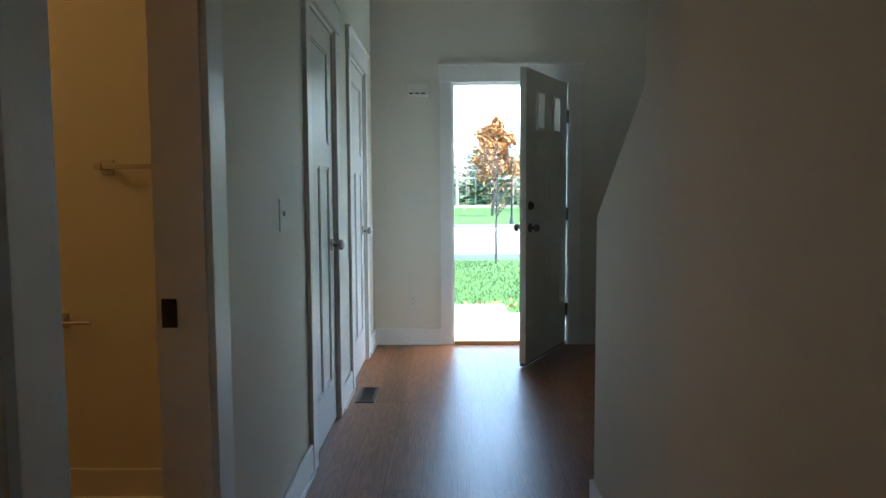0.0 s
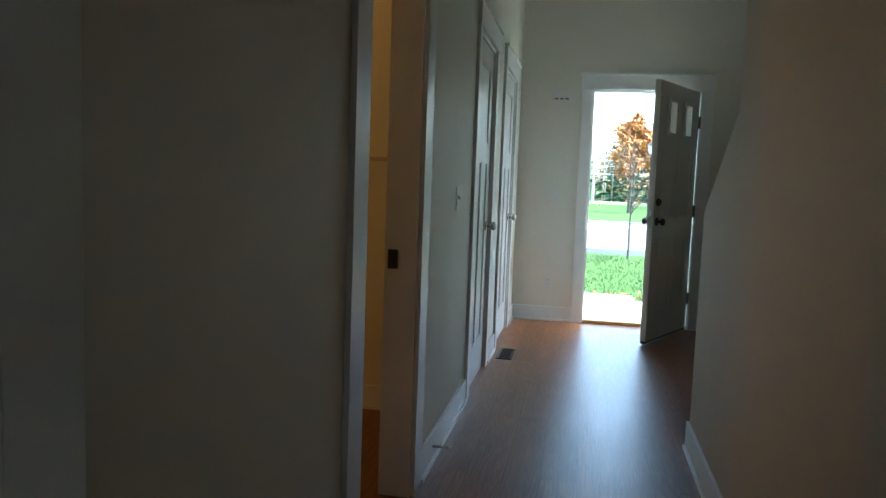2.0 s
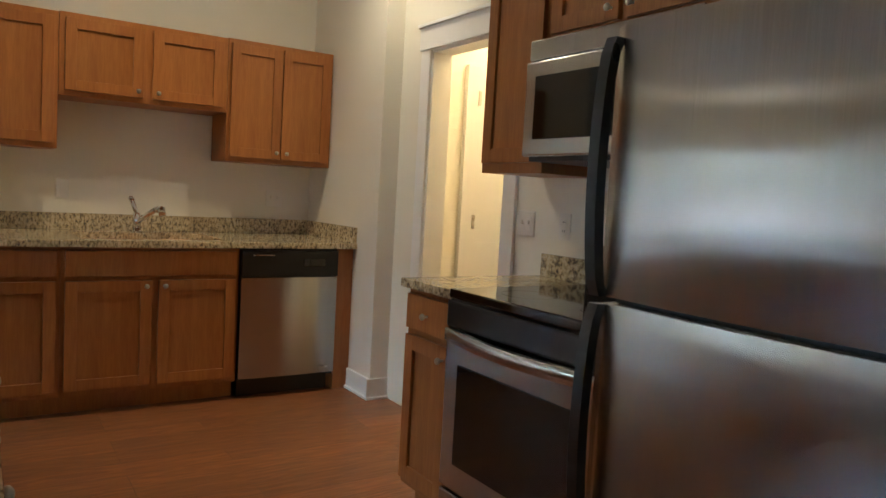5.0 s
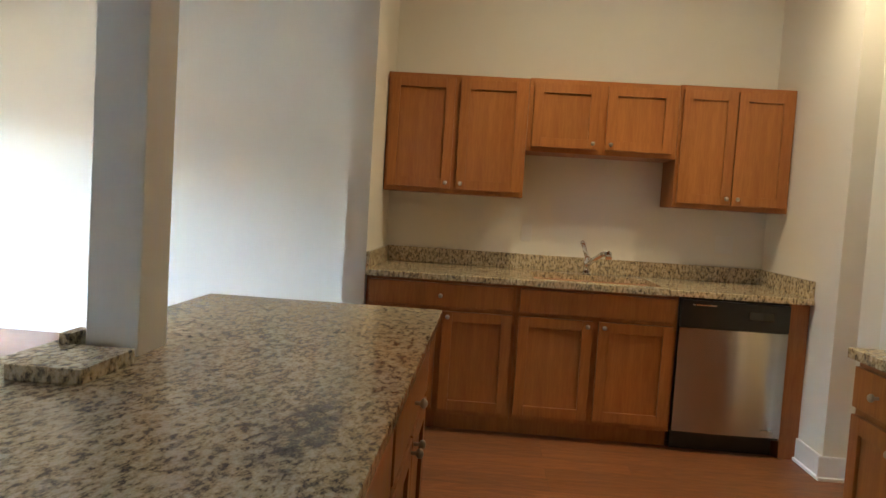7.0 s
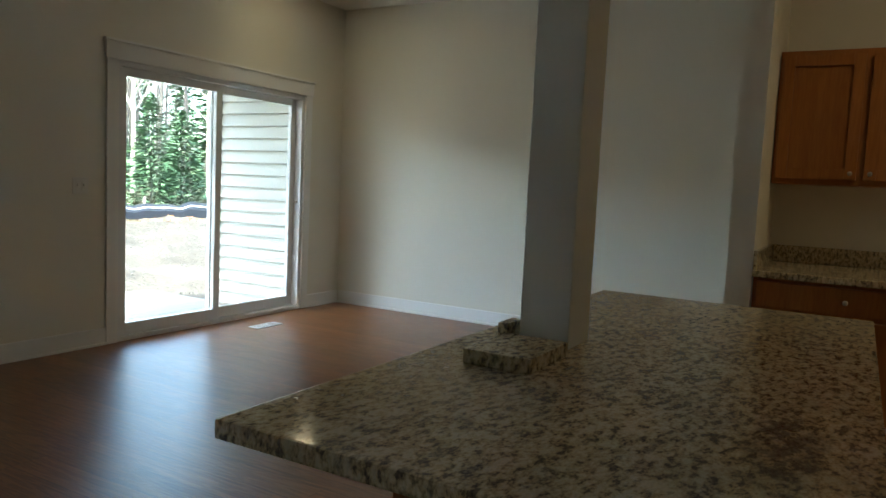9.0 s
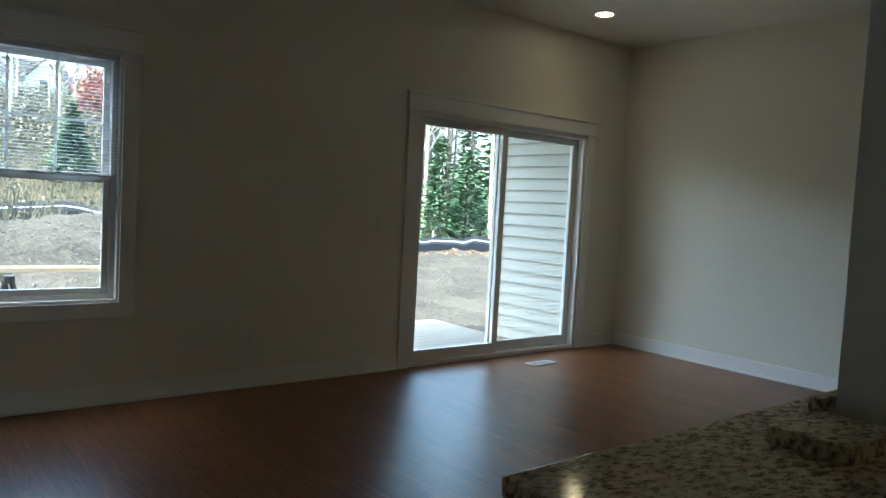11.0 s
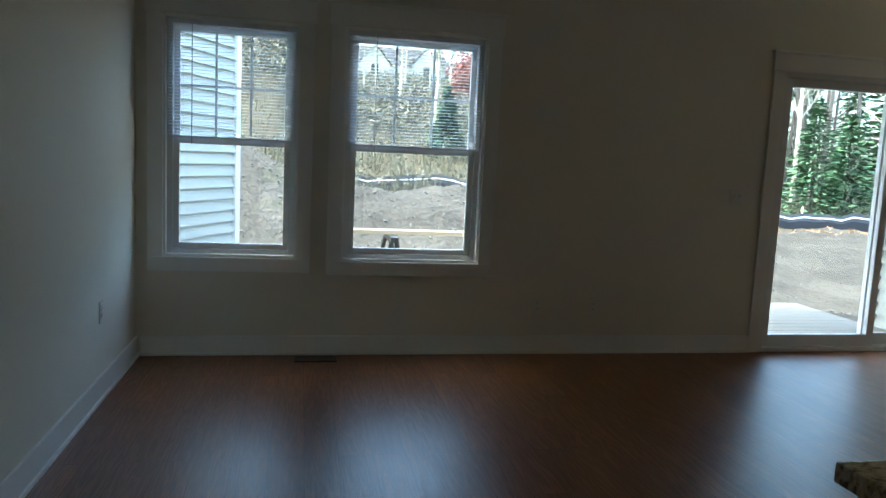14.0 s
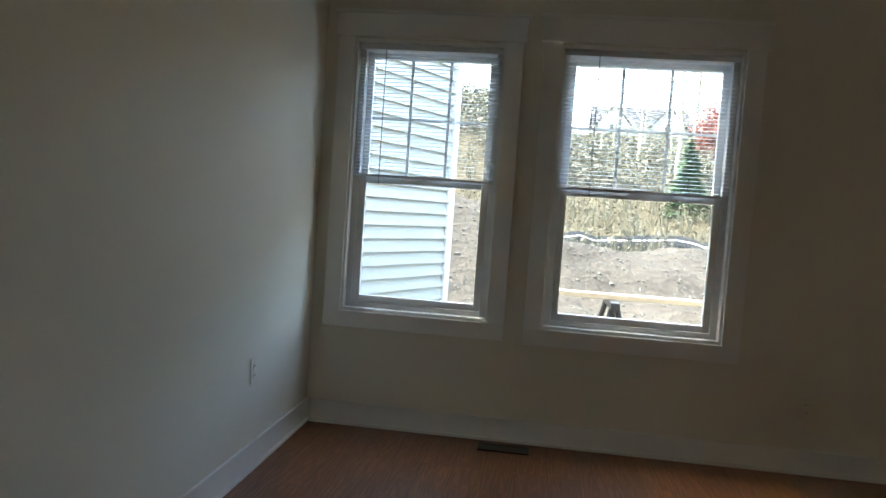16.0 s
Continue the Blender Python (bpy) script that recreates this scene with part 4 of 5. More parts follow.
plate("white double plate above the dishwasher counter", pose(XA, -0.02, 1.17, 0, 0, 90), "switch", 2)
plate("white double switch on the kitchen wall", pose(-2.88, YK, 1.15), "switch", 2)
plate("white outlet above the side counter", pose(-2.62, YK, 1.15), "outlet")

e = thing("door_chime", "white door chime box on the front wall", "door chime", pose(-0.12, YN, 1.99))
b = B()
box(b, -0.085, -0.04, -0.05, 0.085, 0, 0.05, 0.006)
part("cover", b, PLATE, e)
for k in range(3):
    b = B()
    box(b, -0.06 + k * 0.045, -0.0415, -0.035, -0.03 + k * 0.045, -0.039, -0.025)
    part("sound_slot", b, DARK, e)


def register(label, x, y, lx, ly, material, proud=0.006):
    e = thing("floor_register", label, "floor vent", pose(x, y, 0), "floor registers")
    bm = B()
    box(bm, -lx / 2, -ly / 2, 0.0, lx / 2, ly / 2, 0.003)
    part("backing", bm, BLACK, e)
    bm = B()
    s = 0.018
    for a0, a1, c0, c1 in ((-lx / 2, -lx / 2 + s, -ly / 2, ly / 2), (lx / 2 - s, lx / 2, -ly / 2, ly / 2), (-lx / 2, lx / 2, -ly / 2, -ly / 2 + s), (-lx / 2, lx / 2, ly / 2 - s, ly / 2)):
        box(bm, a0, c0, 0, a1, c1, proud, 0.001)
    part("frame", bm, material, e)
    n = 14
    long_y = ly > lx
    for k in range(n):
        bm = B()
        if long_y:
            y = -ly / 2 + s + (ly - 2 * s) * (k + 0.5) / n
            box(bm, -lx / 2 + s, y - 0.003, 0.003, lx / 2 - s, y + 0.003, proud - 0.001)
        else:
            x = -lx / 2 + s + (lx - 2 * s) * (k + 0.5) / n
            box(bm, x - 0.003, -ly / 2 + s, 0.003, x + 0.003, ly / 2 - s, proud - 0.001)
        part("slat", bm, material, e)


register("dark bronze floor register near the closet door", -0.37, 3.81, 0.11, 0.32, DARK)
register("dark bronze floor register below the windows", -0.38, -6.44, 0.27, 0.12, DARK)
register("white floor register by the sliding door", -4.90, -6.21, 0.3, 0.12, VINYL)

# bathroom fittings and the latch in the jamb
e = thing("towel_bar", "chrome square towel bar on the bathroom wall", "towel bar", pose(-1.2, 2.35, 1.31))
b = B()
box(b, 0, -0.075, -0.01, 0.6, -0.055, 0.01, 0.002)
part("bar", b, NICKEL, e)
for x in (0.02, 0.58):
    b = B()
    box(b, x - 0.025, -0.01, -0.03, x + 0.025, 0, 0.03, 0.003)
    box(b, x - 0.01, -0.08, -0.012, x + 0.01, -0.008, 0.012, 0.002)
    part("bracket", b, NICKEL, e)
e = thing("paper_holder", "small chrome paper holder low on the bathroom wall", "paper holder", pose(-1.38, 2.35, 0.72))
b = B()
box(b, -0.025, -0.01, -0.03, 0.025, 0, 0.03, 0.003)
box(b, -0.01, -0.07, -0.01, 0.01, -0.01, 0.01, 0.002)
part("bracket", b, NICKEL, e)
b = B()
cyl(b, (-0.0, -0.065, 0), (0.14, -0.065, 0), 0.008, None, 12)
part("roller", b, CHROME, e)
e = thing("strike_plate", "dark bronze latch plate in the bathroom door jamb", "latch", pose(HX - 0.09, BATH[1] - 0.018, 0.915))
b = B()
box(b, -0.019, -0.004, -0.036, 0.019, 0, 0.036, 0.002)
part("plate", b, DARK, e)
b = B()
box(b, -0.006, -0.0055, -0.02, 0.012, -0.0035, 0.02)
part("keyhole", b, BLACK, e)
e = thing("door_stop", "thin spring door stop on the baseboard", "door stop", pose(HX + 0.014, 1.72, 0.07))
b = B()
cyl(b, (0, 0, 0), (0.07, 0, 0), 0.006, 0.005, 8)
part("spring", b, NICKEL, e)
b = B()
cyl(b, (0.07, 0, 0), (0.08, 0, 0), 0.008, None, 8)
part("tip", b, PLATE, e)


# ---------- lamps ----------
def downlight(x, y, watts, colour=(1.0, 0.78, 0.54), spot=True):
    e = thing("recessed_light", "round white recessed ceiling light, lit warm", "ceiling light", pose(x, y, H), "recessed lights")
    bm = B()
    bmesh.ops.create_cone(bm, cap_ends=False, segments=32, radius1=0.095, radius2=0.07, depth=0.008, matrix=Matrix.Translation((0, 0, -0.004)))
    part("trim_ring", bm, VINYL, e)
    bm = B()
    bmesh.ops.create_circle(bm, cap_ends=True, segments=32, radius=0.068, matrix=Matrix.Translation((0, 0, -0.003)) @ Matrix.Rotation(math.pi, 4, "X"))
    part("lens", bm, BULB, e)
    lamp = bpy.data.lights.new("lamp", "SPOT")
    lamp.energy, lamp.color, lamp.shadow_soft_size = watts, colour, 0.05
    lamp.spot_size, lamp.spot_blend = radians(115), 0.9
    ob = new("lamp", lamp)
    ob.matrix_basis = pose(x, y, H - 0.02)


for x, y in ((-3.9, -0.05), (-4.1, -1.2)):
    downlight(x, y, 0.5)
downlight(-5.14, -5.95, 0.2)
b = B()
ball(b, (-3.55, 1.2, H - 0.06), 0.13, (1, 1, 0.45), 20)
e = thing("flush_light", "round glass flush ceiling light in the back hall, lit warm", "ceiling light", pose(0, 0, 0))
part("shade", b, glow("hall_glow", (1.0, 0.7, 0.35), 0.2), e, "", True)
lp = new("hall_lamp", bpy.data.lights.new("hall_lamp", "POINT"))
lp.data.energy, lp.data.color, lp.data.shadow_soft_size = 0.6, (1.0, 0.7, 0.38), 0.1
lp.matrix_basis = pose(-3.55, 1.2, H - 0.25)
# unseen orange fill, added to tint the cream bathroom wall tan
lp = new("bath_fill_lamp", bpy.data.lights.new("bath_fill_lamp", "POINT"))
lp.data.energy, lp.data.color, lp.data.shadow_soft_size = 0.45, (1.0, 0.5, 0.15), 0.1
lp.matrix_basis = pose(-2.2, 1.4, 2.2)
# globe and stem added round that fill, out of view
b = B()
ball(b, (-2.2, 1.4, 2.45), 0.09, (1, 1, 1), 16)
e = thing("bath_fill_light", "small round warm light added out of view in the bathroom", "ceiling light", pose(0, 0, 0))
part("shade", b, glow("bath_fill_glow", (1.0, 0.5, 0.2), 0.2), e, "", True)
b = B()
cyl(b, (-2.2, 1.4, 2.53), (-2.2, 1.4, H), 0.012, None, 10)
part("stem", b, NICKEL, e)


# ---------- outdoors ----------
def smooth01(v, a, c):
    t = np.clip((v - a) / (c - a), 0, 1)
    return t * t * (3 - 2 * t)


def ground_z(x, y):
    """Height of the ground: flat lawn to the north, rough soil and a rising bank to the south."""
    x, y = np.asarray(x, float), np.asarray(y, float)
    south = smooth01(-y, 6.0, 9.0)
    z = -0.36 + 0.0 * x
    side = x / np.maximum(-y, 1.0)
    bank = np.clip(-y - 17, 0, 95) * 0.145 * smooth01(side, -0.55, -0.3)
    bank = bank + 4.0 * np.exp(-((y + 50) / 16.0) ** 2) * smooth01(side, -0.02, 0.03) * smooth01(-y, 17, 30)
    flat = smooth01(-y, 9, 23) * 0.12 * (1 - smooth01(x, -13, -4))
    m1 = 1.05 * np.exp(-((x + 0.2) / 3.0) ** 2 - ((y + 15.5) / 2.4) ** 2)
    m2 = 1.35 * np.exp(-((x - 1.9) / 1.7) ** 2 - ((y + 15.0) / 2.6) ** 2)
    m3 = 0.95 * np.exp(-((x + 4.2) / 2.4) ** 2 - ((y + 17.5) / 2.6) ** 2)
    rough = 0.07 * np.sin(x * 2.3 + 1.7 * np.sin(y * 1.1)) * np.sin(y * 2.9 + np.sin(x * 1.9)) + 0.05 * np.sin(x * 6.1 + y * 2.2) * np.sin(y * 7.3 - x)
    lawn = 0.04 * np.sin(x * 0.31) * np.sin(y * 0.23)
    road = smooth01(y, 16.0, 17.0) * (1 - smooth01(y, 31.8, 32.8))
    return z + bank + flat + m1 + m2 + m3 + rough * south * (1 - 0.6 * smooth01(-y, 25, 60)) + lawn * (1 - south) * (1 - road) - 0.10 * road


def axis(near, far, fine):
    """Grid lines: fine near the house, wider away."""
    out, v, s = [0.0], 0.0, fine
    while v < far:
        if v > near:
            s *= 1.12
        v += s
        out.append(v)
    return out


gx = [-v for v in axis(24, 420, 0.3)][::-1] + axis(10, 420, 0.3)[1:]
gy = [-v for v in axis(27, 420, 0.22)][::-1] + axis(34, 420, 0.45)[1:]
X, Y = np.meshgrid(gx, gy)
Z = ground_z(X, Y)
nx = len(gx)
verts = np.stack([X.ravel(), Y.ravel(), Z.ravel()], 1).tolist()
faces = [(j * nx + i, j * nx + i + 1, (j + 1) * nx + i + 1, (j + 1) * nx + i) for j in range(len(gy) - 1) for i in range(nx - 1)]
me = bpy.data.meshes.new("ground")
me.from_pydata(verts, [], faces)
LAWN = varied("lawn_soil", (0.04, 0.085, 0.018), 0.95, 0, 0.35, 30, 0.3, 0.8)
SCRUB = varied("scrub_ground", (0.05, 0.042, 0.026), 0.95, 0, 0.2, 6, 0.4, 1.0)
for m in (LAWN, SOIL, SCRUB):
    m.node_tree.nodes["Principled BSDF"].inputs["Specular IOR Level"].default_value = 0.1
    me.materials.append(m)
for p in me.polygons:
    c = p.center
    edge = -17.5 + 1.2 * math.sin(c.x * 0.8) - (4.5 if c.x < -8 else 0)
    p.material_index = 0 if c.y > -3 else (1 if c.y > edge else 2)
    p.use_smooth = True
ground = new("ground", me)
for m in (SOIL, SCRUB):
    for n in m.node_tree.nodes:
        if n.bl_idname == "ShaderNodeBump":
            n.inputs["Distance"].default_value = 0.08
            n.inputs["Strength"].default_value = 1.0
tagged(ground, "lawn in front, rough bare soil and scrub behind the house", "", "", "structure")

# street, kerbs, path and stripes
b = B()
box(b, -120, 17.2, -0.60, 120, 31.7, -0.40)
setting("road", b, ASPHALT, "pale grey worn asphalt street")
for y in (17.05, 31.7):
    b = B()
    box(b, -120, y, -0.6, 120, y + 0.15, -0.30, 0.02)
    setting("kerb", b, CONCRETE, "pale concrete kerb along the street")
b = B()
box(b, -6, 7.0, -0.6, 0.85, 9.2, -0.30, 0.01)
setting("path", b, ASPHALT, "grey gravel path before the porch")
PAINTLINE = varied("road_paint", (0.45, 0.43, 0.4), 0.7, 0, 2, 20, 0.1, 0.1)
for k in range(7):
    e = thing("road_stripe", "faded white painted stripe on the street", "road marking", pose(-1.9 + k * 0.75, 27.8, -0.397, 0, 0, -32), "road stripes")
    b = B()
    box(b, 0, 0, 0, 0.12, 3.6, 0.004)
    part("paint", b, PAINTLINE, e)

# porch and deck boards
bm = B()
box(bm, -1.4, YN + 0.165, -0.36, 2.6, 7.0, -0.075)
porch = setting("porch", bm, CONCRETE, "low front porch base under pale boards")
bd = B()
box(bd, 0, 0, 0, 3.9, 0.137, 0.03, 0.003)
PBOARD = varied("porch_board", (0.45, 0.45, 0.44), 0.6, 0, 1.5, 40, 0.08, 0.2)
pm = mesh_of("board", bd, PBOARD)
for k in range(11):
    o = new("board", pm)
    o.parent, o.matrix_basis = porch, pose(-1.35, YN + 0.17 + k * 0.1445, -0.073)
bm = B()
for y in (-6.9, -7.8, -8.75):
    box(bm, -5.8, y, -0.5, -2.2, y + 0.05, -0.115)
box(bm, -5.8, -8.93, -0.42, -2.2, -8.9, -0.085)
deck = setting("deck", bm, DECK, "raw timber back deck frame and boards")
bd = B()
box(bd, 0, 0, 0, 3.6, 0.137, 0.028, 0.003)
dm = mesh_of("deck_board", bd, DECK)
for k in range(15):
    o = new("deck_board", dm)
    o.parent, o.matrix_basis = deck, pose(-5.8, -8.9 + k * 0.1445, -0.112)


# vinyl siding walls: sloped laps, each a part
def siding_wall(name, x, y0, y1, z0, z1, facing, label):
    bm = B()
    lo, hi = sorted((x - facing * 0.02, x - facing * 0.5))
    box(bm, lo, min(y0, y1), z0, hi, max(y0, y1), z1)
    wall = setting(name, bm, SIDING, label)
    lap = 0.127
    bm = B()
    ya, yb = min(y0, y1), max(y0, y1)
    pr = [(0.0, 0.006), (facing * 0.036, 0.006), (facing * 0.001, lap), (0.0, lap)]
    vs = [[bm.verts.new((px_, y, pz)) for px_, pz in pr] for y in (ya, yb)]
    for i in range(4):
        j = (i + 1) % 4
        bm.faces.new((vs[0][i], vs[0][j], vs[1][j], vs[1][i]))
    bmesh.ops.recalc_face_normals(bm, faces=bm.faces)
    lm = mesh_of("clapboard", bm, SIDING)
    k, z = 0, z0
    while z < z1 - lap * 0.5:
        o = new("clapboard", lm)
        o.parent, o.matrix_basis = wall, pose(x - facing * 0.019, 0, z)
        z += lap
        k += 1
    bm = B()
    box(bm, x - 0.03, ya - 0.045, z0, x + 0.03, ya + 0.045, z1, 0.003)
    part("corner_post", bm, VINYL, wall)
    return wall


siding_wall("siding_wall", -5.86, YS - 0.17, -7.88, -0.1, 3.0, 1, "cream vinyl lap siding beside the deck")
next_unit = siding_wall("siding_wall", 0.0, 3.4, 0.0, -0.6, 4.4, -1, "cream vinyl lap siding of the next unit")
next_unit.matrix_basis = pose(0.47, -10.3, 0, 0, 0, -25)
b = B()
box(b, -6.3, -8.9, 2.75, -2.2, YS - 0.165, 2.85)
setting("porch_roof", b, VINYL, "white soffit over the back deck")


# ---------- plants ----------
def leaf_cluster(V, Fc, rng, centre, radius, count, size, squash=1.0):
    for _ in range(count):
        d = rng.normal(size=3)
        d /= np.linalg.norm(d) + 1e-9
        p = np.array(centre) + d * radius * rng.uniform(0.35, 1.0) * np.array([1, 1, squash])
        a = rng.normal(size=3)
        a /= np.linalg.norm(a)
        c = np.cross(a, rng.normal(size=3))
        c /= np.linalg.norm(c) + 1e-9
        s = size * rng.uniform(0.6, 1.4)
        i = len(V)
        V.extend([(p - a * s).tolist(), (p + c * s * 0.5).tolist(), (p + a * s).tolist(), (p - c * s * 0.5).tolist()])
        Fc.append((i, i + 1, i + 2, i + 3))


def limb(V, Fc, p, q, r0, r1, n=5):
    p, q = np.array(p, float), np.array(q, float)
    d = q - p
    d /= np.linalg.norm(d) + 1e-9
    a = np.cross(d, [0.3, 0.9, 0.1])
    a /= np.linalg.norm(a) + 1e-9
    c = np.cross(d, a)
    i = len(V)
    for pt, r in ((p, r0), (q, r1)):
        for k in range(n):
            t = 2 * math.pi * k / n
            V.append((pt + r * (a * math.cos(t) + c * math.sin(t))).tolist())
    for k in range(n):
        j = (k + 1) % n
        Fc.append((i + k, i + j, i + n + j, i + n + k))


def raw(name, V, Fc, material, parent=None, label="", stuff=False):
    m = bpy.data.meshes.new(name)
    m.from_pydata(V, [], Fc)
    m.materials.append(material)
    o = new(name, m)
    o.parent = parent
    if stuff:
        tagged(o, label, "", "", "stuff")
    return o


def branches(V, Fc, rng, p, d, length, r, depth, tips, up=0.25):
    q = np.array(p) + np.array(d) * length
    limb(V, Fc, p, q, r, r * 0.62, 5 if depth > 1 else 3)
    if depth == 0:
        tips.append(q)
        return
    for k in range(3 if depth > 1 else 4):
        e = np.array(d) + rng.normal(size=3) * 0.42 + np.array([0, 0, up])
        e /= np.linalg.norm(e)
        s = rng.uniform(0.35, 1.0)
        branches(V, Fc, rng, np.array(p) * (1 - s) + q * s, e, length * rng.uniform(0.5, 0.75), r * 0.55, depth - 1, tips, up)


def tree(name, label, x, y, height, r, crown_r, leaf, leaves, seed, bark=None, depth=3, size=0.06, first=0.35, sizes=0.5):
    rng = np.random.default_rng(seed)
    z = float(ground_z(x, y)) - 0.08
    e = thing(name, label, "tree", pose(x, y, z))
    V, Fc, tips = [], [], []
    segs = 7
    pts = [np.array([rng.normal() * 0.012 * height * i / segs, rng.normal() * 0.012 * height * i / segs, height * 0.92 * i / segs]) for i in range(segs + 1)]
    for i in range(segs):
        limb(V, Fc, pts[i], pts[i + 1], r * (1 - 0.12 * i), r * (1 - 0.12 * (i + 1)), 8)
    for i in range(26):
        f = rng.uniform(first, 0.97)
        k = min(segs - 1, int(f * segs))
        p = pts[k] + (pts[k + 1] - pts[k]) * (f * segs - k)
        t = rng.uniform(0, 2 * math.pi)
        d = np.array([math.cos(t), math.sin(t), rng.uniform(0.5, 1.4)])
        d /= np.linalg.norm(d)
        branches(V, Fc, rng, p, d, crown_r * rng.uniform(0.4, 0.75) * (1.15 - f * 0.7), r * 0.3, depth - 1, tips)
    raw("trunk", V, Fc, bark or BARK, e)
    if leaf is not None:
        V, Fc = [], []
        per = max(1, leaves // max(1, len(tips)))
        for t in tips:
            if rng.random() < 0.8:
                leaf_cluster(V, Fc, rng, t, crown_r * 0.16 * sizes * 2, per, size)
        raw("crown", V, Fc, leaf, e)
    return e


def conifer_mesh(V, Fc, rng, x, y, z, h, rad, rows, per, size):
    for k in range(rows):
        f = k / rows
        zz = z + h * (0.04 + 0.96 * f)
        rr = rad * (1 - f) ** 0.85 * rng.uniform(0.8, 1.15)
        for m in range(int(per * (1 - f * 0.75)) + 3):
            t = rng.uniform(0, 2 * math.pi)
            a = rng.uniform(0.25, 1.0) * rr
            p = np.array([x + a * math.cos(t), y + a * math.sin(t), zz - a * 0.22 + rng.normal() * 0.05])
            d = np.array([math.cos(t), math.sin(t), rng.uniform(-0.35, 0.25)])
            c = np.array([-math.sin(t), math.cos(t), rng.normal() * 0.3])
            s = size * rng.uniform(0.6, 1.4)
            i = len(V)
            V.extend([(p - d * s * 0.7).tolist(), (p + c * s * 0.28).tolist(), (p + d * s).tolist(), (p - c * s * 0.28).tolist()])
            Fc.append((i, i + 1, i + 2, i + 3))


def conifer(label, x, y, h, rad, seed):
    rng = np.random.default_rng(seed)
    z = float(ground_z(x, y)) - 0.05
    e = thing("spruce", label, "tree", pose(x, y, z))
    V, Fc = [], []
    limb(V, Fc, (0, 0, 0), (0, 0, h * 0.95), 0.05, 0.01, 7)
    raw("trunk", V, Fc, BARK, e)
    V, Fc = [], []
    conifer_mesh(V, Fc, rng, 0, 0, 0, h, rad, 60, 70, 0.16)
    raw("crown", V, Fc, NEEDLE, e)


conifer("young green spruce behind the silt fence", -17.3, -23.6, 4.3, 1.6, 3)
conifer("small green spruce beside another spruce", -19.1, -24.2, 3.9, 1.5, 4)
conifer("green spruce at the edge of the scrub bank", -5.8, -30.0, 2.9, 1.0, 5)
tree("maple_sapling", "slim young street tree with bare twigs and few orange leaves", 1.13, 15.2, 2.75, 0.03, 1.25, ORANGE, 700, 11, depth=3, size=0.03)
tree("maple", "orange autumn maple beyond the street", 2.9, 46, 6.1, 0.12, 2.1, ORANGE, 9000, 12, depth=3, size=0.14)
tree("maple", "orange autumn maple at the edge of the woods", 7.6, 56, 6.2, 0.12, 2.8, ORANGE, 12000, 14, depth=3, size=0.14)
tree("red_maple", "small red-leaved tree on the scrub bank", -7.7, -33, 3.8, 0.06, 1.9, RED, 6000, 13, depth=3, size=0.07)
for k, (x, y, h) in enumerate(((-14.8, -27, 10), (-19.5, -27.5, 12), (-22.5, -26.5, 12), (-6.8, -38, 12), (-7.9, -40, 13), (-9.1, -37, 11))):
    tree("bare_tree", "tall bare grey tree behind the scrub", x, y, h, 0.11, 2.4, None, 0, 30 + k, BIRCH, 2, first=0.25)


def woods(name, label, spots, seed, bark, hmin, hmax):
    rng = np.random.default_rng(seed)
    V, Fc, NV, NF = [], [], [], []
    for x, y in spots:
        z = float(ground_z(x, y)) - 0.2
        h = rng.uniform(hmin, hmax)
        lean = rng.normal(size=2) * 0.04 * h
        r = rng.uniform(0.06, 0.16)
        top = (x + lean[0], y + lean[1], z + h)
        limb(V, Fc, (x, y, z), top, r, 0.02, 5)
        for _ in range(12):
            f = rng.uniform(0.3, 0.95)
            p = np.array((x, y, z)) * (1 - f) + np.array(top) * f
            t = rng.uniform(0, 6.28)
            q = p + np.array([math.cos(t), math.sin(t), rng.uniform(0.5, 1.3)]) * rng.uniform(0.6, 1.8)
            limb(V, Fc, p, q, r * 0.25, 0.01, 3)
            for _ in range(3):
                g = rng.uniform(0.3, 1)
                p2 = p + (q - p) * g
                limb(V, Fc, p2, p2 + rng.normal(size=3) * 0.45 + np.array([0, 0, 0.3]), 0.012, 0.005, 3)
    raw(name, V, Fc, bark, None, label, True)


rng = np.random.default_rng(5)
woods("woods", "bare grey woods behind the silt fence", [(rng.uniform(-75, -12), -30 - abs(rng.normal()) * 16) for _ in range(230)], 6, BARK, 8, 14)
woods("woods", "bare trees on the bank behind the house", [(rng.uniform(-40, 8), rng.uniform(-75, -42)) for _ in range(45)], 7, BIRCH, 5, 10)
woods("woods", "bare woods beyond the street", [(rng.uniform(-28, 30), rng.uniform(66, 86)) for _ in range(150)], 8, BIRCH, 5.5, 8)
V, Fc = [], []
for _ in range(85):
    x, y = rng.uniform(-35, 35), rng.uniform(70, 90)
    conifer_mesh(V, Fc, rng, x, y, -0.3, rng.uniform(5.0, 8.0), rng.uniform(1.4, 2.4), 26, 26, 0.5)
raw("far_evergreens", V, Fc, NEEDLE, None, "dark green evergreens beyond the street", True)
V, Fc = [], []
for _ in range(75):
    x, y = rng.uniform(-80, -14), rng.uniform(-62, -34)
    conifer_mesh(V, Fc, rng, x, y, float(ground_z(x, y)), rng.uniform(8.0, 15.0), rng.uniform(1.8, 3.0), 26, 24, 0.5)
raw("far_evergreens", V, Fc, NEEDLE, None, "dark green evergreens among the bare woods", True)

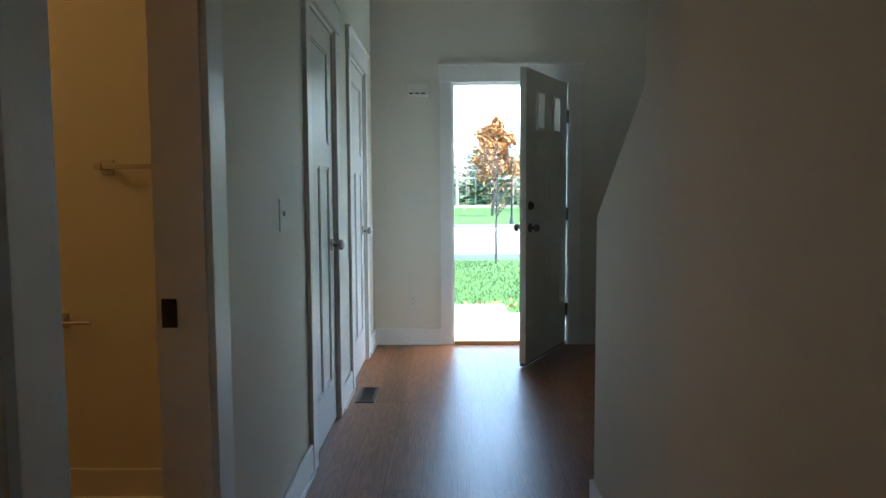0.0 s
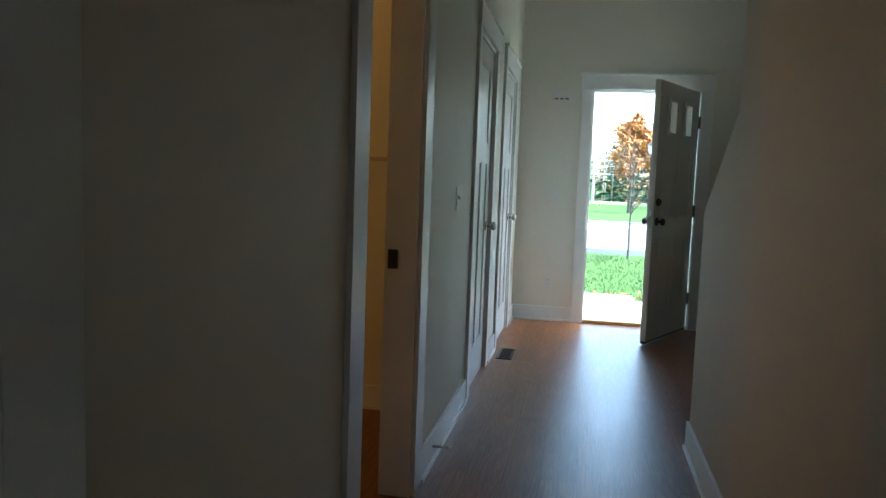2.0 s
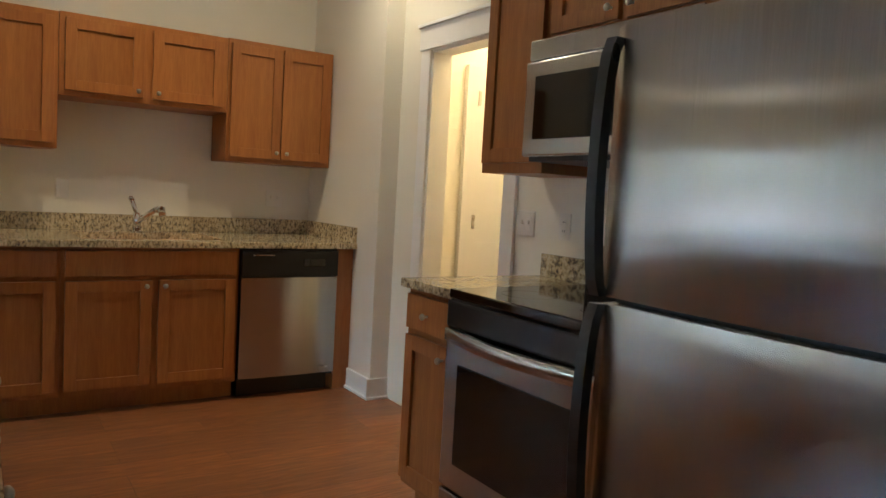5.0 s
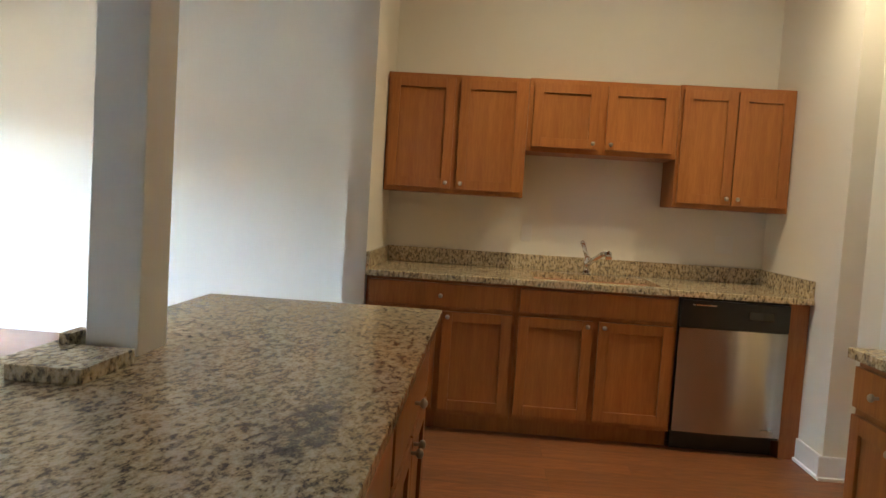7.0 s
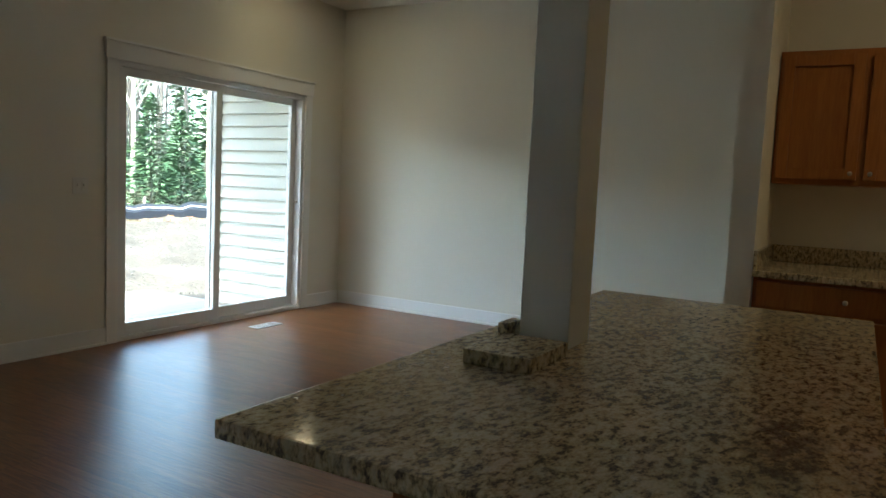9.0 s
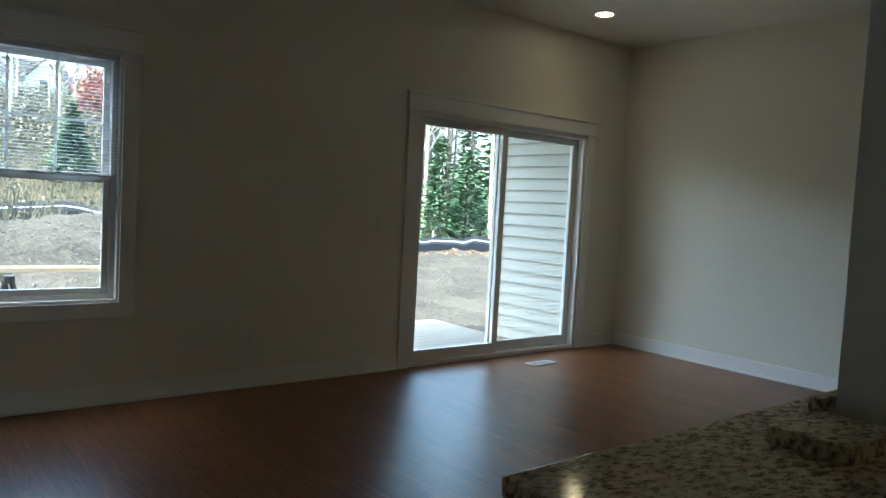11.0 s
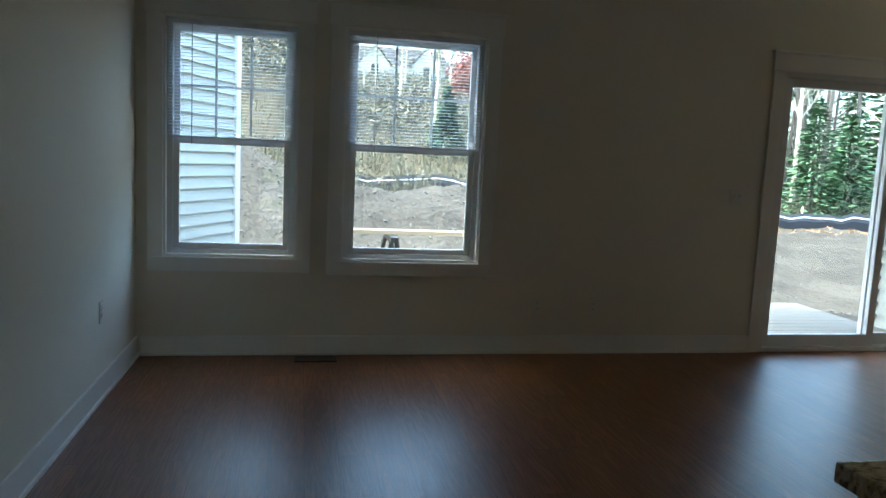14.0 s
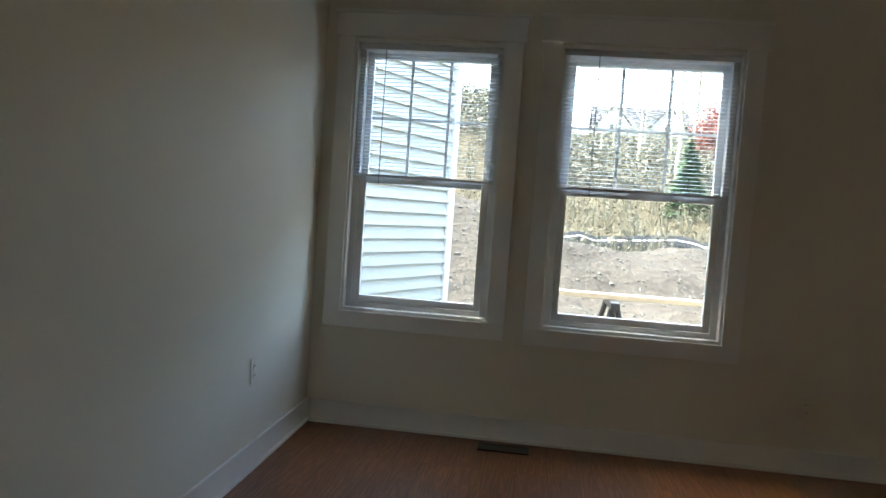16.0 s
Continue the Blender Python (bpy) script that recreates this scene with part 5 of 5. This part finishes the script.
# dry brush, grass tufts, leaves and stones
V, Fc = [], []
for _ in range(2600):
    x, y = rng.uniform(-34, 4), rng.uniform(-40, -19)
    if x < -8:
        y = rng.uniform(-31, -22.6)
    z = float(ground_z(x, y))
    h = rng.uniform(0.25, 0.9)
    for _ in range(9):
        a = rng.normal(size=2) * 0.12
        t = a * rng.uniform(1.2, 3.0)
        w = rng.normal(size=2) * 0.02
        i = len(V)
        V.extend([(x + a[0], y + a[1], z - 0.05), (x + a[0] + w[0], y + a[1] + w[1], z - 0.05), (x + t[0], y + t[1], z + h * rng.uniform(0.6, 1.1))])
        Fc.append((i, i + 1, i + 2))
    leaf_cluster(V, Fc, rng, (x, y, z + h * 0.7), 0.22, 7, 0.05)
for _ in range(2200):
    y = -38 - 62 * rng.random() ** 1.3
    x = rng.uniform(-14, 8) - (y + 38) * rng.uniform(-0.35, 0.2)
    z = float(ground_z(x, y))
    h = rng.uniform(0.5, 2.2) * (1 + 0.01 * (-y - 38))
    leaf_cluster(V, Fc, rng, (x, y, z + h * 0.25), h * 0.7, 34, 0.11, 0.45)
raw("brush", V, Fc, STRAW, None, "tall dry grass and pale brush on the bank", True)
V, Fc = [], []
for _ in range(26000):
    x, y = rng.uniform(-2.5, 5), 7.2 + rng.random() ** 1.6 * 8.6
    z = float(ground_z(x, y))
    if x < 0.95 and y < 9.35:
        continue
    t = rng.uniform(0, 6.28)
    h = rng.uniform(0.03, 0.08)
    dx, dy = 0.008 * math.cos(t), 0.008 * math.sin(t)
    i = len(V)
    V.extend([(x - dx, y - dy, z - 0.01), (x + dx, y + dy, z - 0.01), (x + rng.normal() * 0.03, y + rng.normal() * 0.03, z + h)])
    Fc.append((i, i + 1, i + 2))
raw("grass", V, Fc, GRASS, None, "short green lawn grass", True)
V, Fc = [], []
for _ in range(900):
    x, y = (rng.uniform(0.2, 3), rng.uniform(7.1, 9.8)) if rng.random() < 0.35 else (rng.uniform(-22, -8), rng.uniform(-22.5, -20))
    leaf_cluster(V, Fc, rng, (x, y, float(ground_z(x, y)) + 0.02), 0.03, 1, 0.05, 0.2)
raw("fallen_leaves", V, Fc, DRYLEAF, None, "scattered brown fallen leaves", True)
STONE = varied("stone", (0.085, 0.08, 0.07), 0.9, 0, 2, 12, 0.25, 0.6)
V, Fc = [], []
for _ in range(11000):
    x = rng.uniform(-20, 4) if rng.random() < 0.5 else rng.uniform(-7, 4)
    y = -9.2 - rng.random() * 11.5
    s = rng.uniform(0.01, 0.035) * (1.8 if rng.random() < 0.05 else 1)
    z = float(ground_z(x, y)) - s * 0.1
    i = len(V)
    k = rng.uniform(0.6, 1.3, 6)
    V.extend([(x - s * k[0], y, z), (x + s * k[1], y, z), (x, y - s * k[2], z), (x, y + s * k[3], z), (x, y, z + s * 0.7 * k[4]), (x, y, z - s * k[5])])
    Fc.extend([(i + a, i + c, i + d) for a, c, d in ((0, 2, 4), (2, 1, 4), (1, 3, 4), (3, 0, 4), (2, 0, 5), (1, 2, 5), (3, 1, 5), (0, 3, 5))])
raw("stones", V, Fc, STONE, None, "pale stones and clods on the bare soil", True)

# silt fence
e = thing("silt_fence", "sagging black silt fence with a white line, on stakes", "fence", pose(0, 0, 0))
xs = [-30 + 0.4 * k for k in range(86)]
V, Fc = [], []
f = lambda x: -21.7 + 0.25 * math.sin(x * 0.6)
top = lambda x: 0.52 - 0.09 * abs(math.sin(x * 0.9)) + 0.02 * math.sin(x * 3.1)
for x in xs:
    z = float(ground_z(x, f(x)))
    V.extend([(x, f(x), z - 0.1), (x, f(x) + 0.05, z + top(x) * 0.5), (x, f(x), z + top(x))])
for k in range(len(xs) - 1):
    for r in range(2):
        Fc.append((3 * k + r, 3 * k + 3 + r, 3 * k + 4 + r, 3 * k + 1 + r))
raw("cloth", V, Fc, FENCEB, e)
V, Fc = [], []
for x in xs:
    z = float(ground_z(x, f(x)))
    V.extend([(x, f(x) + 0.06, z + top(x) * 0.72), (x, f(x) + 0.055, z + top(x) * 0.72 + 0.03)])
for k in range(len(xs) - 1):
    Fc.append((2 * k, 2 * k + 2, 2 * k + 3, 2 * k + 1))
raw("white_line", V, Fc, VINYL, e)
for x in xs[::6]:
    b = B()
    z = float(ground_z(x, f(x)))
    box(b, x - 0.02, f(x) - 0.05, z - 0.2, x + 0.02, f(x) - 0.01, z + 0.65)
    part("stake", b, LUMBER, e)

# plank on sawhorses behind the windows
e = thing("plank", "long pale board resting on black sawhorses", "lumber", pose(-0.6, -8.5, 0.625, 0, 0, 0))
b = B()
box(b, -2.3, -0.07, 0.0, 0.13, 0.07, 0.04, 0.003)
part("board", b, LUMBER, e)
for x in (-1.1, -2.75):
    e = thing("sawhorse", "black folding sawhorse under the plank", "sawhorse", pose(x, -8.5, -0.36), "sawhorses")
    b = B()
    box(b, -0.035, -0.3, 0.93, 0.035, 0.3, 0.984, 0.004)
    part("top_rail", b, BLACK, e)
    for sx in (-1, 1):
        for sy in (-1, 1):
            b = B()
            cyl(b, (sx * 0.02, sy * 0.25, 0.94), (sx * 0.24, sy * 0.3, 0.0), 0.022, 0.02, 8)
            part("leg", b, BLACK, e)
    for sx in (-1, 1):
        b = B()
        box(b, sx * 0.14 - 0.01, -0.27, 0.4, sx * 0.14 + 0.01, 0.27, 0.44)
        part("brace", b, BLACK, e)


# houses on the rise
def house(x, y, w, d, h, roof_h, label):
    z = float(ground_z(x, y)) - 2.6
    e = thing("house", label, "house", pose(x, y, z))
    b = B()
    box(b, -w / 2, -d / 2, 0, w / 2, d / 2, h)
    part("wall", b, SIDING, e)
    b = B()
    for s in (-1, 1):
        q = [b.verts.new(v) for v in ((-w / 2 - 0.4, s * (d / 2 + 0.4), h - 0.2), (w / 2 + 0.4, s * (d / 2 + 0.4), h - 0.2), (w / 2 + 0.4, 0, h + roof_h), (-w / 2 - 0.4, 0, h + roof_h))]
        b.faces.new(q)
    bmesh.ops.solidify(b, geom=b.faces, thickness=0.15)
    part("roof", b, ROOF, e)
    for gx_ in (-w * 0.28, w * 0.3):
        g = B()
        gw, gz = w * 0.17, h + roof_h * 0.85
        q = [g.verts.new(v) for v in ((gx_ - gw, d / 2 + 0.5, 0), (gx_ + gw, d / 2 + 0.5, 0), (gx_ + gw, d / 2 + 0.5, h), (gx_, d / 2 + 0.5, gz), (gx_ - gw, d / 2 + 0.5, h), (gx_ - gw, 0, 0), (gx_ + gw, 0, 0), (gx_ + gw, 0, h), (gx_, 0, gz), (gx_ - gw, 0, h))]
        for fc in ((0, 1, 2, 3, 4), (9, 8, 7, 6, 5), (1, 6, 7, 2), (0, 4, 9, 5), (2, 7, 8, 3), (3, 8, 9, 4)):
            g.faces.new([q[k] for k in fc])
        p = part("gable", g, SIDING, e)
        for s in (-1, 1):
            g = B()
            q = [g.verts.new(v) for v in ((gx_, d / 2 + 0.8, gz + 0.15), (gx_ + s * (gw + 0.3), d / 2 + 0.8, h - 0.1), (gx_ + s * (gw + 0.3), 0, h - 0.1), (gx_, 0, gz + 0.15))]
            g.faces.new(q)
            bmesh.ops.solidify(g, geom=g.faces, thickness=0.12)
            part("gable_roof", g, ROOF, p)
        for zz in (1.2, h - 1.4):
            wn_ = B()
            box(wn_, gx_ - 0.5, d / 2 + 0.5, zz, gx_ + 0.5, d / 2 + 0.56, zz + 1.3)
            part("window", wn_, BGLASS, p)
    for k in range(4):
        wn_ = B()
        xx = -w / 2 + w * (k + 0.5) / 4
        box(wn_, xx - 0.45, d / 2, 1.0, xx + 0.45, d / 2 + 0.05, 2.3)
        part("window", wn_, BGLASS, e)


house(-14.0, -112, 13, 8, 3.8, 3.0, "white sided house with dark gabled roof on the rise")
house(6, -116, 12, 8, 4.0, 2.8, "second white house with dark roof beside another")
house(-29, -120, 12, 8, 3.6, 2.8, "white house with dark roof behind bare trees")

# street lamp, rail fence and wires
e = thing("street_lamp", "black lantern street lamp on a slim post", "street lamp", pose(3.0, 33, -0.35))
b = B()
cyl(b, (0, 0, 0), (0, 0, 3.1), 0.055, 0.045, 12)
cyl(b, (0, 0, 0), (0, 0, 0.35), 0.12, 0.07, 12)
part("pole", b, BLACK, e)
b = B()
cyl(b, (0, 0, 3.12), (0, 0, 3.5), 0.11, 0.17, 8)
part("lantern_glass", b, VINYL, e)
b = B()
cyl(b, (0, 0, 3.5), (0, 0, 3.68), 0.22, 0.03, 8)
cyl(b, (0, 0, 3.08), (0, 0, 3.12), 0.1, 0.12, 8)
cyl(b, (0, 0, 3.68), (0, 0, 3.78), 0.02, 0.01, 8)
part("cap", b, BLACK, e)
e = thing("rail_fence", "low pale timber guard rail beyond the street", "fence", pose(0, 58, -0.4))
for k in range(18):
    b = B()
    box(b, -24 + k * 2.8, 0.1, 0, -23.75 + k * 2.8, 0.3, 0.5, 0.01)
    part("post", b, LUMBER, e)
b = B()
box(b, -25, -0.05, 0.22, 25, 0.1, 0.46, 0.01)
part("rail", b, LUMBER, e)
e = thing("power_line", "thin horizontal overhead wires beyond the street", "power line", pose(0, 54, 0))
for k, z in enumerate((4.1, 3.7, 3.3, 2.9, 2.5, 1.9)):
    b = B()
    for j in range(10):
        xa, xb = -40 + j * 8, -32 + j * 8
        sag = lambda x: 0.0003 * x * x
        cyl(b, (xa, 0, z + 0.25 + sag(xa)), (xb, 0, z + 0.25 + sag(xb)), 0.018, None, 4)
    part("wire", b, VINYL, e)
for x in (-40, 40):
    b = B()
    cyl(b, (x, 0.2, -0.6), (x, 0.2, 7), 0.15, 0.11, 10)
    part("pole", b, BARK, e)
